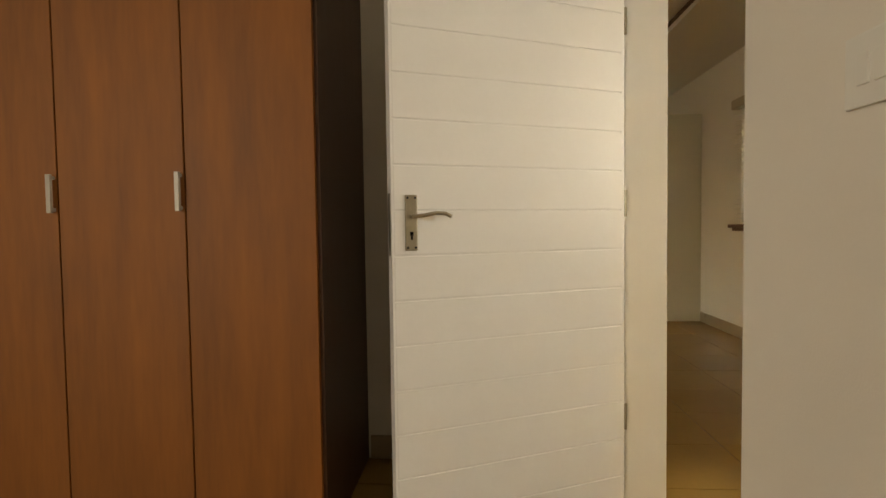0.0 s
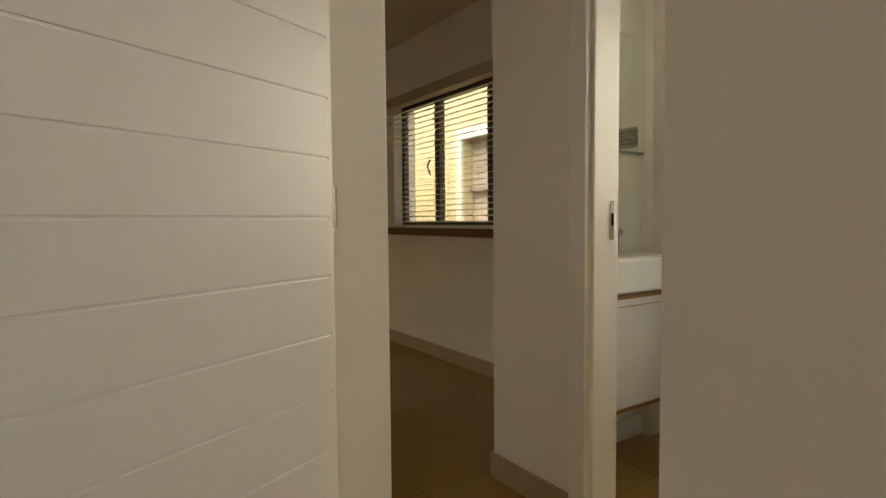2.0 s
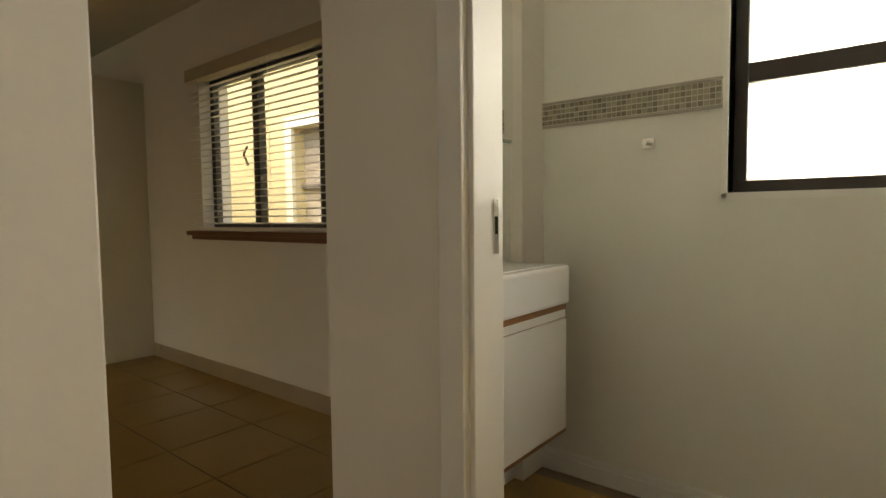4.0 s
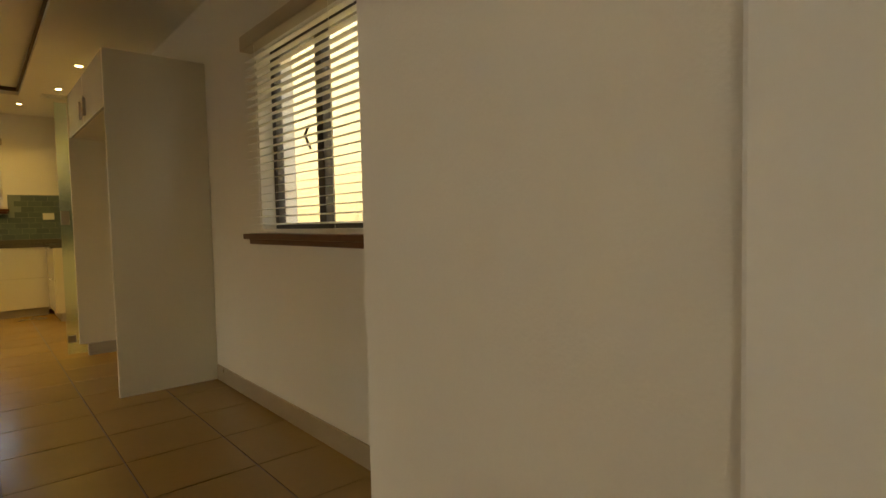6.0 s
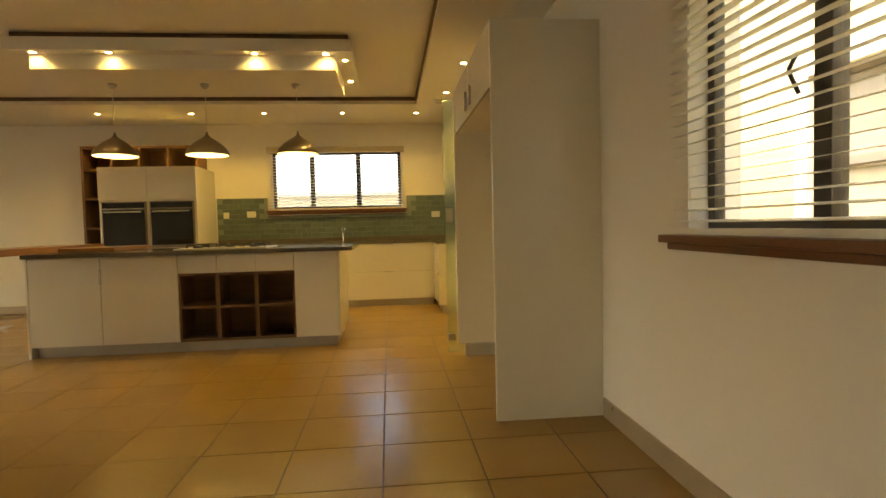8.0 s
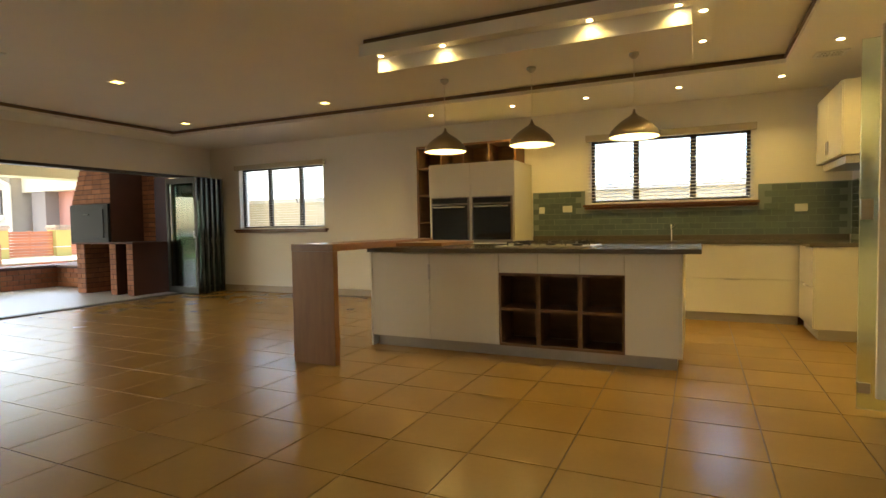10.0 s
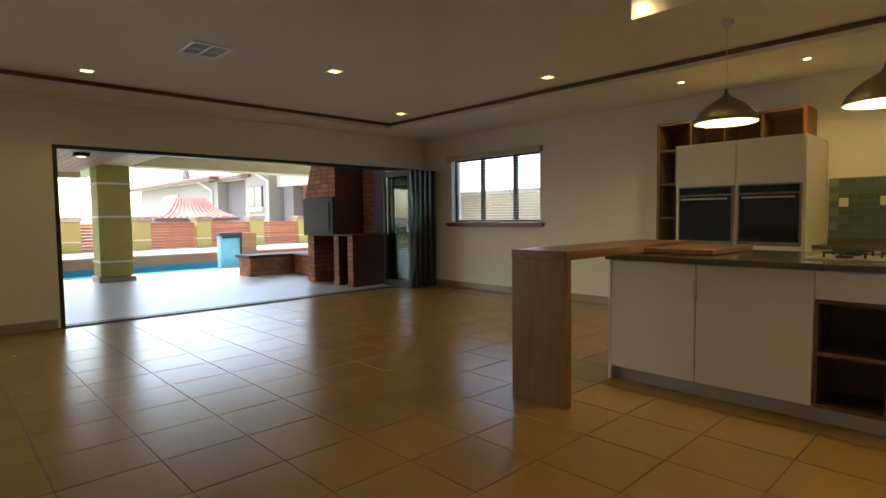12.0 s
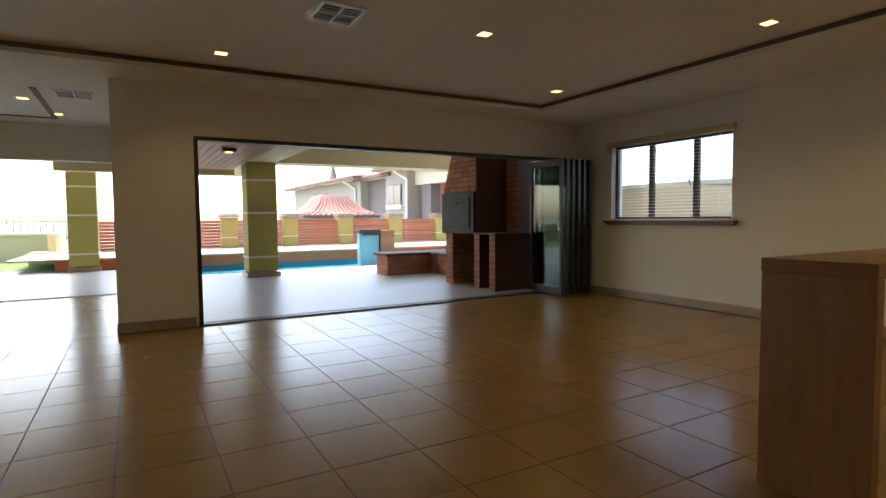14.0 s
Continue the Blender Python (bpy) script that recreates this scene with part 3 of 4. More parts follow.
part("spout", rods(((.77, 12.37, .93), (.77, 12.37, 1.07)), ((.77, 12.37, 1.06), (.77, 12.26, 1.11)), ((.77, 12.26, 1.11), (.77, 12.20, 1.06)), r=.013), M_CHROME, tp)
part("lever", rods(((.77, 12.37, 1.07), (.81, 12.35, 1.12)), r=.007), M_CHROME, tp)

spl = thing("splashback", (.6, YB, .985), "teal glazed tile splashback above the worktop", "splashback", kind="structure")
part("grout_bed", boxes((-1.06, -.33, YB - .006, YB - .0005, .985, 1.595), (1.73, XR - .001, YB - .006, YB - .0005, .985, 1.595), (-.33, 1.73, YB - .006, YB - .0005, .985, 1.33), (XR - .006, XR - .0005, 11.1, YB - .006, .93, 1.595)), M_TGROUT, spl)
me = finish(boxes((-.073, .073, -.005, 0, -.0355, .0355), bevel=0.0015), "tile", M_TEAL)
for j in range(8):
    for i in range(26):
        x = -.98 + i * .15 + (.075 if j % 2 else 0)
        zt = 1.024 + j * .075
        if x > XR - .1 or (-.41 < x < 1.81 and zt > 1.30):
            continue
        piece("tile", me, spl, (x - .6, -.005, zt - .985))
for j in range(8):
    for i in range(9):
        piece("tile", me, spl, (XR - .005 - .6, 11.18 + i * .15 - YB, 1.024 + j * .075 - .985), (0, 0, -90))
for sx, sz, w in ((-.93, 1.345, .08), (-.57, 1.355, .13), (2.17, 1.30, .13)):
    s = thing("wall_socket", (sx, YB - .012, sz), "white plastic wall socket on teal tiles", "socket", "kitchen sockets")
    part("plate", boxes((sx - w / 2, sx + w / 2, YB - .022, YB - .0105, sz - .045, sz + .045), bevel=0.003), M_SOCK, s)
    part("rocker", boxes((sx + .01, sx + .028, YB - .026, YB - .021, sz + .005, sz + .03), bevel=0.002), M_SOCK, s)

uc = thing("wall_cabinet", (2.5, 11.7, 1.68), "cream wall cabinet with two doors", "cabinet")
part("carcass", boxes((2.30, XR - .004, 11.1, 12.3, 1.76, 2.45)), M_PANEL, uc)
for a, b, hy in ((11.105, 11.695, 11.66), (11.705, 12.295, 11.75)):
    d = part("door", boxes((2.28, 2.299, a, b, 1.764, 2.446), bevel=0.002), M_LACQ, uc)
    part("handle", boxes((2.263, 2.277, hy - .012, hy + .012, 1.82, 1.95), bevel=0.002), M_STEEL, d)
part("hood_base", boxes((2.33, XR - .004, 11.2, 12.2, 1.68, 1.755), bevel=0.004), M_STEEL, uc)

# tall oven unit with open shelves behind
ov = thing("oven_housing", (-1.7, 12.0, 0), "tall cream cabinet with two built-in ovens", "cabinet")
part("carcass", boxes((-2.31, -1.08, 11.70, 12.49, .1, 1.99), bevel=0.002), M_PANEL, ov)
part("plinth", boxes((-2.29, -1.10, 11.75, 12.47, 0, .1)), M_PLINTH, ov)
for a, b in ((-2.309, -1.70), (-1.69, -1.081)):
    part("door", boxes((a, b, 11.68, 11.699, 1.555, 1.988), bevel=0.002), M_LACQ, ov)
    part("drawer_front", boxes((a, b, 11.68, 11.699, .105, .90), bevel=0.002), M_LACQ, ov)
for a, b in ((-2.28, -1.715), (-1.675, -1.11)):
    o = thing("oven", ((a + b) / 2, 11.69, .92), "stainless steel built-in oven with black glass", "oven", "built-in ovens")
    part("fascia", boxes((a, b, 11.675, 11.6985, .92, 1.535), bevel=0.003), M_SHADE, o)
    part("control_strip", boxes((a + .02, b - .02, 11.671, 11.6755, 1.45, 1.52)), M_BLACKG, o)
    dd = part("door_glass", boxes((a + .02, b - .02, 11.665, 11.6755, .96, 1.43), bevel=0.002), M_BLACKG, o)
    part("handle", rods(((a + .05, 11.64, 1.40), (b - .05, 11.64, 1.40)), r=.009), M_STEEL, dd)
sh = thing("open_shelves", (-1.9, 12.3, .1), "dark walnut open shelving round the oven cabinet", "shelf")
part("back", boxes((-2.71, -1.18, 12.47, 12.49, .1, 2.32)), M_SHELF, sh)
part("side", boxes((-2.71, -2.68, 12.08, 12.47, 0, 2.32)), M_SHELF, sh)
part("side", boxes((-1.21, -1.18, 12.08, 12.47, 1.995, 2.32)), M_OAKV, sh)
part("top", boxes((-2.68, -1.21, 12.08, 12.47, 2.29, 2.32)), M_SHELF, sh)
for zz in (.45, .80, 1.20, 1.60, 1.995):
    part("shelf", boxes((-2.68, -2.315, 12.09, 12.47, zz - .012, zz + .012)), M_SHELF, sh)
for xx in (-2.32, -1.96, -1.58):
    part("divider", boxes((xx - .012, xx + .012, 12.09, 12.47, 2.008, 2.29)), M_SHELF, sh)

# island
IX0, IX1, IY0, IY1 = -1.80, .97, 9.38, 10.4
isl = thing("kitchen_island", (-.4, 9.9, 0), "cream kitchen island with drawers and wine cubbies", "kitchen island")
RX0, RX1 = -.50, .55
part("carcass", boxes((IX0 + .005, RX0, IY0 + .02, IY1, .1, .908), (RX1, IX1 - .02, IY0 + .02, IY1, .1, .908), (RX0, RX1, IY0 + .35, IY1, .1, .908), (RX0, RX1, IY0 + .02, IY0 + .35, .735, .908)), M_PANEL, isl)
part("side_panel", boxes((IX1 - .02, IX1, IY0, IY1, .1, .909), bevel=0.002), M_LACQ, isl)
part("side_panel", boxes((IX0 - .015, IX0 + .004, IY0, IY1, .0, .909), bevel=0.002), M_LACQ, isl)
part("plinth", boxes((IX0 + .03, IX1 - .04, IY0 + .06, IY1 - .06, 0, .1)), M_PLINTH, isl)
for a, b in ((IX0 + .008, -1.18), (-1.173, RX0 - .004), (RX1 + .004, IX1 - .023)):
    part("door", boxes((a, b, IY0, IY0 + .019, .105, .902), bevel=0.002), M_LACQ, isl)
part("edge_pull", boxes((-1.187, -1.167, IY0 - .012, IY0 + .003, .66, .80), bevel=0.002), M_STEEL, isl)
cw = (RX1 - RX0) / 3
for k in range(3):
    a = RX0 + k * cw
    part("drawer_front", boxes((a + .003, a + cw - .003, IY0, IY0 + .019, .742, .902), bevel=0.002), M_LACQ, isl)
rk = part("cubby_rack", boxes((RX0, RX1, IY0 + .34, IY0 + .349, .125, .73)), M_SHELF, isl, "dark walnut six-hole cubby rack")
for k in range(4):
    x = RX0 + k * cw
    part("upright", boxes((max(x - .018, RX0 + .001), min(x + .018, RX1 - .001), IY0 + .004, IY0 + .339, .125, .734)), M_SHELF, rk)
for zz in (.112, .42, .725):
    part("shelf", boxes((RX0 + .002, RX1 - .002, IY0 + .006, IY0 + .339, zz - .012, zz + .011)), M_SHELF, rk)
it = thing("island_top", (-.4, 9.9, .911), "dark speckled granite island top", "worktop")
part("slab", boxes((-1.82, 1.10, 9.33, 10.46, .911, .949), bevel=0.004), M_GRAN, it)
bar = thing("breakfast_bar", (-1.9, 9.2, 0), "brown timber breakfast bar with a slab leg", "bar counter")
part("top", boxes((-2.09, -1.65, 8.565, 10.44, .955, 1.015), (-1.65, -1.15, 9.6, 10.44, .955, .99), bevel=0.003), M_OAK, bar)
part("leg", boxes((-2.088, -1.652, 8.567, 8.627, 0, .954), bevel=0.003), M_OAKV, bar)
hob = thing("gas_hob", (-.1, 9.9, .949), "black gas hob with cast iron grates", "hob")
part("plate", boxes((-.62, .26, 9.62, 10.12, .9495, .959), bevel=0.003), M_STEEL, hob)
for k in range(5):
    x, y = (-.43, -.43, -.16, .11, .11)[k], (9.74, 10.0, 9.87, 9.74, 10.0)[k]
    b = part("burner", rods(((x, y, .959), (x, y, .977)), r=.045, seg=18), M_IRON, hob)
    part("grate", boxes((x - .11, x + .11, y - .006, y + .006, .983, .997), (x - .006, x + .006, y - .11, y + .11, .983, .997), (x - .11, x - .098, y - .006, y + .006, .959, .983), (x + .098, x + .11, y - .006, y + .006, .959, .983)), M_IRON, b)

# hanging ceiling raft: wide plate with a smaller, lower box
RA = (-1.585, 1.175, 8.91, 10.10)
raft = thing("ceiling_raft", (-.1, 9.4, 2.51), "cream suspended ceiling raft over the island", "ceiling raft")
# dark block: the shade between raft and ceiling is its colour
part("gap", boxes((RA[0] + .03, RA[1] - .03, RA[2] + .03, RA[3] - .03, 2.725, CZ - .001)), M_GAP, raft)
part("upper_plate", boxes((RA[0], RA[1], RA[2], RA[3], 2.62, 2.725), bevel=0.003), M_CEIL, raft)
part("lower_box", boxes((RA[0] + .12, RA[1] - .145, RA[2] + .115, RA[3] - .16, 2.495, 2.6195), bevel=0.003), M_CEIL, raft)


def downlight(x, y, z, r, material, label, group, power=0, square=False, aim=(0, 0, -1), angle=110):
    d = thing("downlight", (x, y, z), label, "downlight", group)
    if square:
        s = r
        part("frame", boxes((x - s, x + s, y - s, y - s + .018, z - .008, z - .001), (x - s, x + s, y + s - .018, y + s, z - .008, z - .001), (x - s, x - s + .018, y - s + .018, y + s - .018, z - .008, z - .001), (x + s - .018, x + s, y - s + .018, y + s - .018, z - .008, z - .001)), M_SOCK, d)
        part("lens", boxes((x - s + .018, x + s - .018, y - s + .018, y + s - .018, z - .005, z - .001)), material, d)
    else:
        bm = lathe([(r * .72, -.002), (r * .78, -.007), (r, -.007), (r * 1.02, -.001)], 20)
        for v in bm.verts:
            v.co += Vector((x, y, z))
        part("ring", bm, M_CHROME, d, smooth=True)
        part("lens", rods(((x, y, z - .005), (x, y, z - .001)), r=r * .72, seg=20), material, d)
    if power:
        lamp('SPOT', "downlight_beam", look((x, y, z - .02), (x + aim[0], y + aim[1], z + aim[2])), power, WARM, .03, angle=angle)


for x in (-2.27, -1.10, -.165, .87, 1.87):
    downlight(x, 11.7, H, .036, M_BULB, "small lit round downlight over the worktop", "kitchen downlights", 2.4, angle=140)
for x, y in ((2.21, 9.41), (2.16, 10.56)):
    downlight(x, y, H, .036, M_BULB, "small lit round downlight in the bulkhead", "kitchen downlights", 2.4, angle=140)
for x in (-1.40, -.81, .36, .95):
    downlight(x, 8.968, 2.62, .03, M_BULB, "small lit spot on the ceiling raft", "raft spots", 0.45, angle=150)
for y in (9.15, 9.86):
    downlight(1.103, y, 2.62, .03, M_BULB, "small lit spot on the ceiling raft", "raft spots", 0.45, angle=150)
for x, y in ((-4.63, 8.81), (-6.24, 6.92), (-5.97, 10.79), (-3.31, 10.70), (-4.6, 5.4)):
    downlight(x, y, CZ, .07, M_BULBD, "square recessed ceiling light with yellow glow", "lounge lights", 1.8, square=True, angle=140)
for x, y in ((-8.9, 5.05), (-9.9, 5.3)):
    downlight(x, y, H, .07, M_BULBD, "square recessed ceiling light with yellow glow", "lounge lights", square=True)

# unseen lamp and fitting, added to brighten the passage
downlight(1.34, .6, 2.66, .045, M_BULB, "unseen downlight added to fill the passage with light", "passage downlights", 5, angle=150)


def vent(x, y, z, sx, sy):
    v = thing("ceiling_vent", (x, y, z), "white square ceiling air vent with slats", "air vent", "ceiling vents")
    part("backing", boxes((x - sx + .02, x + sx - .02, y - sy + .02, y + sy - .02, z - .003, z - .001)), M_BLACK, v)
    part("frame", boxes((x - sx, x + sx, y - sy, y - sy + .03, z - .014, z - .001), (x - sx, x + sx, y + sy - .03, y + sy, z - .014, z - .001), (x - sx, x - sx + .03, y - sy + .03, y + sy - .03, z - .014, z - .001), (x + sx - .03, x + sx, y - sy + .03, y + sy - .03, z - .014, z - .001), (x - .01, x + .01, y - sy + .03, y + sy - .03, z - .014, z - .002), (x - sx + .03, x + sx - .03, y - .01, y + .01, z - .0135, z - .002)), M_WHITE, v)
    for q in range(4):
        cx, cy = x + (sx / 2 - .005) * (1 if q % 2 else -1), y + (sy / 2 - .005) * (1 if q // 2 else -1)
        for i in range(3):
            o = (i - 1) * (sx - .04) / 3.4
            part("slat", boxes((cx + o - .003, cx + o + .003, cy - sy / 2 + .02, cy + sy / 2 - .02, z - .012, z - .003)), M_WHITE, v)


vent(-4.77, 7.555, CZ, .2, .18)
vent(-8.4, 5.6, H, .2, .2)
vent(2.17, 11.0, H, .13, .1)

# pendants
PROF = [(.007, .205), (.010, .185), (.018, .168), (.034, .152), (.066, .132), (.108, .104), (.150, .068), (.180, .032), (.194, .0), (.196, -.012)]
for x, y in ((-1.045, 9.5), (-.225, 9.5), (.61, 9.5)):
    pd = thing("pendant_lamp", (x, y, 1.85), "brushed aluminium dome pendant lamp, lit", "pendant lamp", "pendants over the island")
    bm = lathe(PROF)
    part("shade", bm, M_SHADE, pd, smooth=True, local=True)
    part("shade_lining", lathe([(r - .006, zz - .004) for r, zz in PROF if zz < .14]), M_SHIN, pd, "white inner lining", smooth=True, local=True)
    part("cord", rods(((0, 0, .20), (0, 0, .62)), r=.003, seg=6), M_BLIND, pd, local=True)
    part("canopy", lathe([(.0, .645), (.04, .6445), (.04, .625), (.012, .60), (.0, .60)], 20), M_STEEL, pd, smooth=True, local=True)
    bm = bmesh.new()
    bmesh.ops.create_uvsphere(bm, u_segments=14, v_segments=8, radius=.035, matrix=Matrix.Translation((0, 0, .075)))
    part("bulb", bm, M_BULB, pd, smooth=True, local=True)
    lamp('POINT', "pendant_bulb", pose(x, y, 1.89), 0.9, WARM, .04)

# ---- bifold doors folded at the patio opening ----
of = thing("patio_frame", (XL, 9.0, 0), "thin dark aluminium frame round the patio opening", "door frame", kind="structure")
part("jamb", boxes((XL - .16, XL + .004, 6.76, 6.805, 0, 2.14)), M_ALU, of)
part("head", boxes((XL - .16, XL + .004, 6.805, 12.44, 2.095, 2.14)), M_ALU, of)
part("track", boxes((XL - .14, XL - .02, 6.805, 12.44, -.003, .008)), M_ALU, of)
bi = thing("bifold_door", (-7.2, 12.0, 0), "dark aluminium glazed folding doors, stacked open", "folding door")
for k in range(6):
    y = 11.74 + k * .112
    x0, x1 = -7.69, -6.93
    lf = part("leaf", boxes((x0, x0 + .055, y, y + .045, .02, 2.08), (x1 - .055, x1, y, y + .045, .02, 2.08), (x0 + .055, x1 - .055, y, y + .045, .02, .13), (x0 + .055, x1 - .055, y, y + .045, 1.98, 2.08), bevel=0.004), M_BIF, bi)
    g = part("pane", boxes((x0 + .053, x1 - .053, y + .019, y + .025, .128, 1.982)), M_BGLASS, lf)
    g.visible_shadow = False
    if k == 0:
        part("handle", rods(((x1 - .035, y - .03, 1.0), (x1 - .035, y - .03, 1.14)), ((x1 - .035, y, 1.02), (x1 - .035, y - .03, 1.02)), r=.008), M_STEEL, lf)
    if k:
        part("hinge", rods(((x1 + .005, y - .03, .9), (x1 + .005, y - .03, 1.0)), r=.014), M_BIF, lf)

# ---- terrace and garden ----
fixed("terrace_base", boxes((-13.7, XL - .25, -12, 22, -.62, -.024), (-30, -16.44, -12, 22, -.62, -.024), (-16.44, -13.7, -12, 5.6, -.62, -.024), (-16.44, -13.7, 14.0, 22, -.62, -.024)), M_GRND, "pale screed under the terrace", "ground")
fixed("pavement", boxes((-13.75, XL - .25, 6.2, 16, -.022, -.003), (-17.2, -11.2, -8, 6.2, -.022, -.0035)), M_TERR, "pale grey terrace tiling", "pavement")
fixed("lawn_ground", boxes((-24, -17.2, -12, 5.9, -.022, .0)), M_LAWN, "bright green clipped lawn", "lawn")
fixed("ground", boxes((-400, 400, -400, 400, -1.2, -.6)), M_GRND, "bare pale ground reaching the horizon", "ground")


def pillar(x, y, h=2.40, w=.30):
    p = thing("terrace_pillar", (x, y, 0), "olive green square pillar with cream bands", "pillar", "terrace pillars")
    part("plinth", boxes((x - w - .04, x + w + .04, y - w - .04, y + w + .04, -.003, .10), bevel=.006), M_SKIRT, p)
    zs = (.10, .42, 1.34, 2.02, h)
    for a, b in zip(zs, zs[1:]):
        part("shaft", boxes((x - w, x + w, y - w, y + w, a + .02, b - .02), bevel=.008), M_PIL, p)
    for a in zs[1:4]:
        part("band", boxes((x - w - .015, x + w + .015, y - w - .015, y + w + .015, a - .02, a + .02), bevel=.004), M_BAND, p)
    return p


pillar(-12.75, 8.5)
pillar(-16.4, 5.1)
# roof over the terrace
fixed("terrace_beam", boxes((-13.05, -12.45, 8.2, 16, 2.40, 3.0), (-12.45, XL - .25, 8.2, 8.8, 2.40, 3.0), (-16.7, -13.05, 8.2, 8.8, 2.40, 3.0), (-16.7, -16.1, 4.8, 8.2, 2.40, 3.0), (-14.3, -13.95, 4.8, 8.2, 2.22, 3.0)), M_BEAM, "cream plastered terrace beam", "beam")
fixed("terrace_roof", boxes((-13.3, XL - .25, 8.8, 16, 2.95, 3.05), (-16.9, -11.2, -8, 8.2, 2.95, 3.05)), M_CEIL, "flat terrace ceiling", "roof")
so = thing("timber_soffit", (-12, 7, 2.7), "red-brown slatted timber terrace soffit", "soffit", kind="structure")
me = finish(boxes((-3.1, 3.1, -.06, .06, -.01, .01), bevel=.002), "board", M_SOFF)
for i in range(15):
    piece("board", me, so, (1.2, -.72 + i * .128, -.36))
for y in (6.9, 7.5):
    d = thing("soffit_light", (-9.9, y, 2.32), "small dark box light on timber soffit", "ceiling light", "soffit lights")
    part("body", boxes((-10.0, -9.8, y - .1, y + .1, 2.27, 2.329), bevel=.004), M_ALU, d)
    part("lens", boxes((-9.95, -9.85, y - .05, y + .05, 2.265, 2.2705)), M_BULBD, d)


def brick_wall(parent, x0, x1, y0, y1, z0, z1, face, n_rows=None):
    """Bricks laid in stretcher bond proud of a mortar core on the faces named in face (x-, x+, y-, y+)."""
    bl, bh, t = .222, .075, .012
    long = BRICKS["long"]
    rows = int((z1 - z0) / (bh + .01))
    rh = (z1 - z0) / rows
    o = ORG[parent]
    for f in face:
        a, b = (x0, x1) if f[0] == "y" else (y0, y1)
        n = max(1, round((b - a) / (bl + .01)))
        w = (b - a) / n
        for j in range(rows):
            for i in range(n + (j % 2)):
                u0 = a + (i - (.5 if j % 2 else 0)) * w
                u1 = min(b, u0 + w)
                u0 = max(a, u0)
                c, l, zc = (u0 + u1) / 2, (u1 - u0 - .01) / bl, z0 + (j + .5) * rh
                if f[0] == "y":
                    loc, rot = (c, y0 if f == "y-" else y1, zc), 0
                else:
                    loc, rot = (x0 if f == "x-" else x1, c, zc), 90
                ob = piece("brick", long, parent, Vector(loc) - o, (0, 0, rot))
                ob.scale = (l, 1, (rh - .012) / bh)


BRICKS = {"long": finish(boxes((-.111, .111, -.009, .009, -.0375, .0375), bevel=.003), "brick", M_BRICK)}

# braai: brick legs, steel fire box, tapered brick chimney
BY0, BY1 = 11.24, 12.2
br = thing("brick_braai", (-8.8, 11.7, 0), "red face-brick built-in barbecue with steel door", "barbecue")
for a, b in ((-9.53, -9.29), (-8.57, -8.40), (-8.11, -7.94)):
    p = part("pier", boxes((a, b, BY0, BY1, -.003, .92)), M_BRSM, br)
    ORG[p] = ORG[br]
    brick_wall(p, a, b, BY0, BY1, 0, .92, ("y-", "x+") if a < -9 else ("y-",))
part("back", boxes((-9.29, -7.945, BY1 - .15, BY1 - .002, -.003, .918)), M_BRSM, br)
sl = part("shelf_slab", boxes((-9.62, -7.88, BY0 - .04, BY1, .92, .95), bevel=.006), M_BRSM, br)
part("fire_box", boxes((-9.64, -8.54, BY0 - .03, BY0 + .02, .951, 1.645), bevel=.008), M_BRST, br, "dark steel barbecue door")
part("fire_door", boxes((-9.55, -8.66, BY0 - .045, BY0 - .031, 1.03, 1.55), bevel=.006), M_BRST, br)
part("door_handle", rods(((-9.16, BY0 - .08, 1.46), (-9.0, BY0 - .08, 1.46)), r=.012), M_IRON, br)
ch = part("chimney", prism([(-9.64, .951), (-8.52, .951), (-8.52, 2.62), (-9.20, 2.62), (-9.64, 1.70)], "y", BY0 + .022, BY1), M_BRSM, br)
ORG[ch] = ORG[br]
for j in range(11):
    za = 1.66 + j * .087
    xa = -9.64 + .44 * max(0, za - 1.66) / .95
    brick_wall(ch, xa, -8.52, BY0 + .022, BY1, za, za + .086, ("y-",))
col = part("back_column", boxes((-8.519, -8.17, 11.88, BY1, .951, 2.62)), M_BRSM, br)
ORG[col] = ORG[br]
brick_wall(col, -8.50, -8.17, 11.88, BY1, .951, 2.61, ("y-",))
# low brick seat wall beside it
sw2 = thing("brick_seat_wall", (-11.2, 11.4, 0), "low red brick wall with smooth coping", "wall")
c1 = part("core", boxes((-11.85, -11.25, 10.80, 12.6, -.003, .40)), M_MORT, sw2)
c2 = part("core", boxes((-11.25, -9.66, 11.85, 12.5, -.003, .40)), M_MORT, sw2)
brick_wall(c1, -11.85, -11.25, 10.80, 12.6, 0, .40, ("y-",))
brick_wall(c1, -11.85, -11.25, 10.80, 11.85, 0, .40, ("x+",))
brick_wall(c2, -11.25, -9.66, 11.85, 12.5, 0, .40, ("y-",))
part("coping", boxes((-11.91, -11.19, 10.74, 12.6, .40, .46), (-11.19, -9.66, 11.79, 12.56, .40, .46), bevel=.01), M_BRSM, sw2)

# pool
fixed("pool_water", boxes((-16.3, -13.7, 5.6, 14.0, -.30, -.16)), M_POOL, "clear turquoise pool water", "water")
pe = thing("pool_edge", (-16.3, 10, 0), "blue mosaic pool wall below a timber deck", "pool edge", kind="structure")
part("mosaic", boxes((-16.4, -16.3, 4.5, 15, -.30, .0)), M_PTILE, pe)
part("fascia", boxes((-16.42, -16.28, 4.5, 15, .001, .259)), M_DECK, pe)
fixed("deck", boxes((-19.3, -16.26, 3.6, 18, .26, .30), (-17.2, -16.43, 5.6, 7.0, -.003, .13)), M_DECKT, "pale sunlit timber deck beside the pool", "deck")
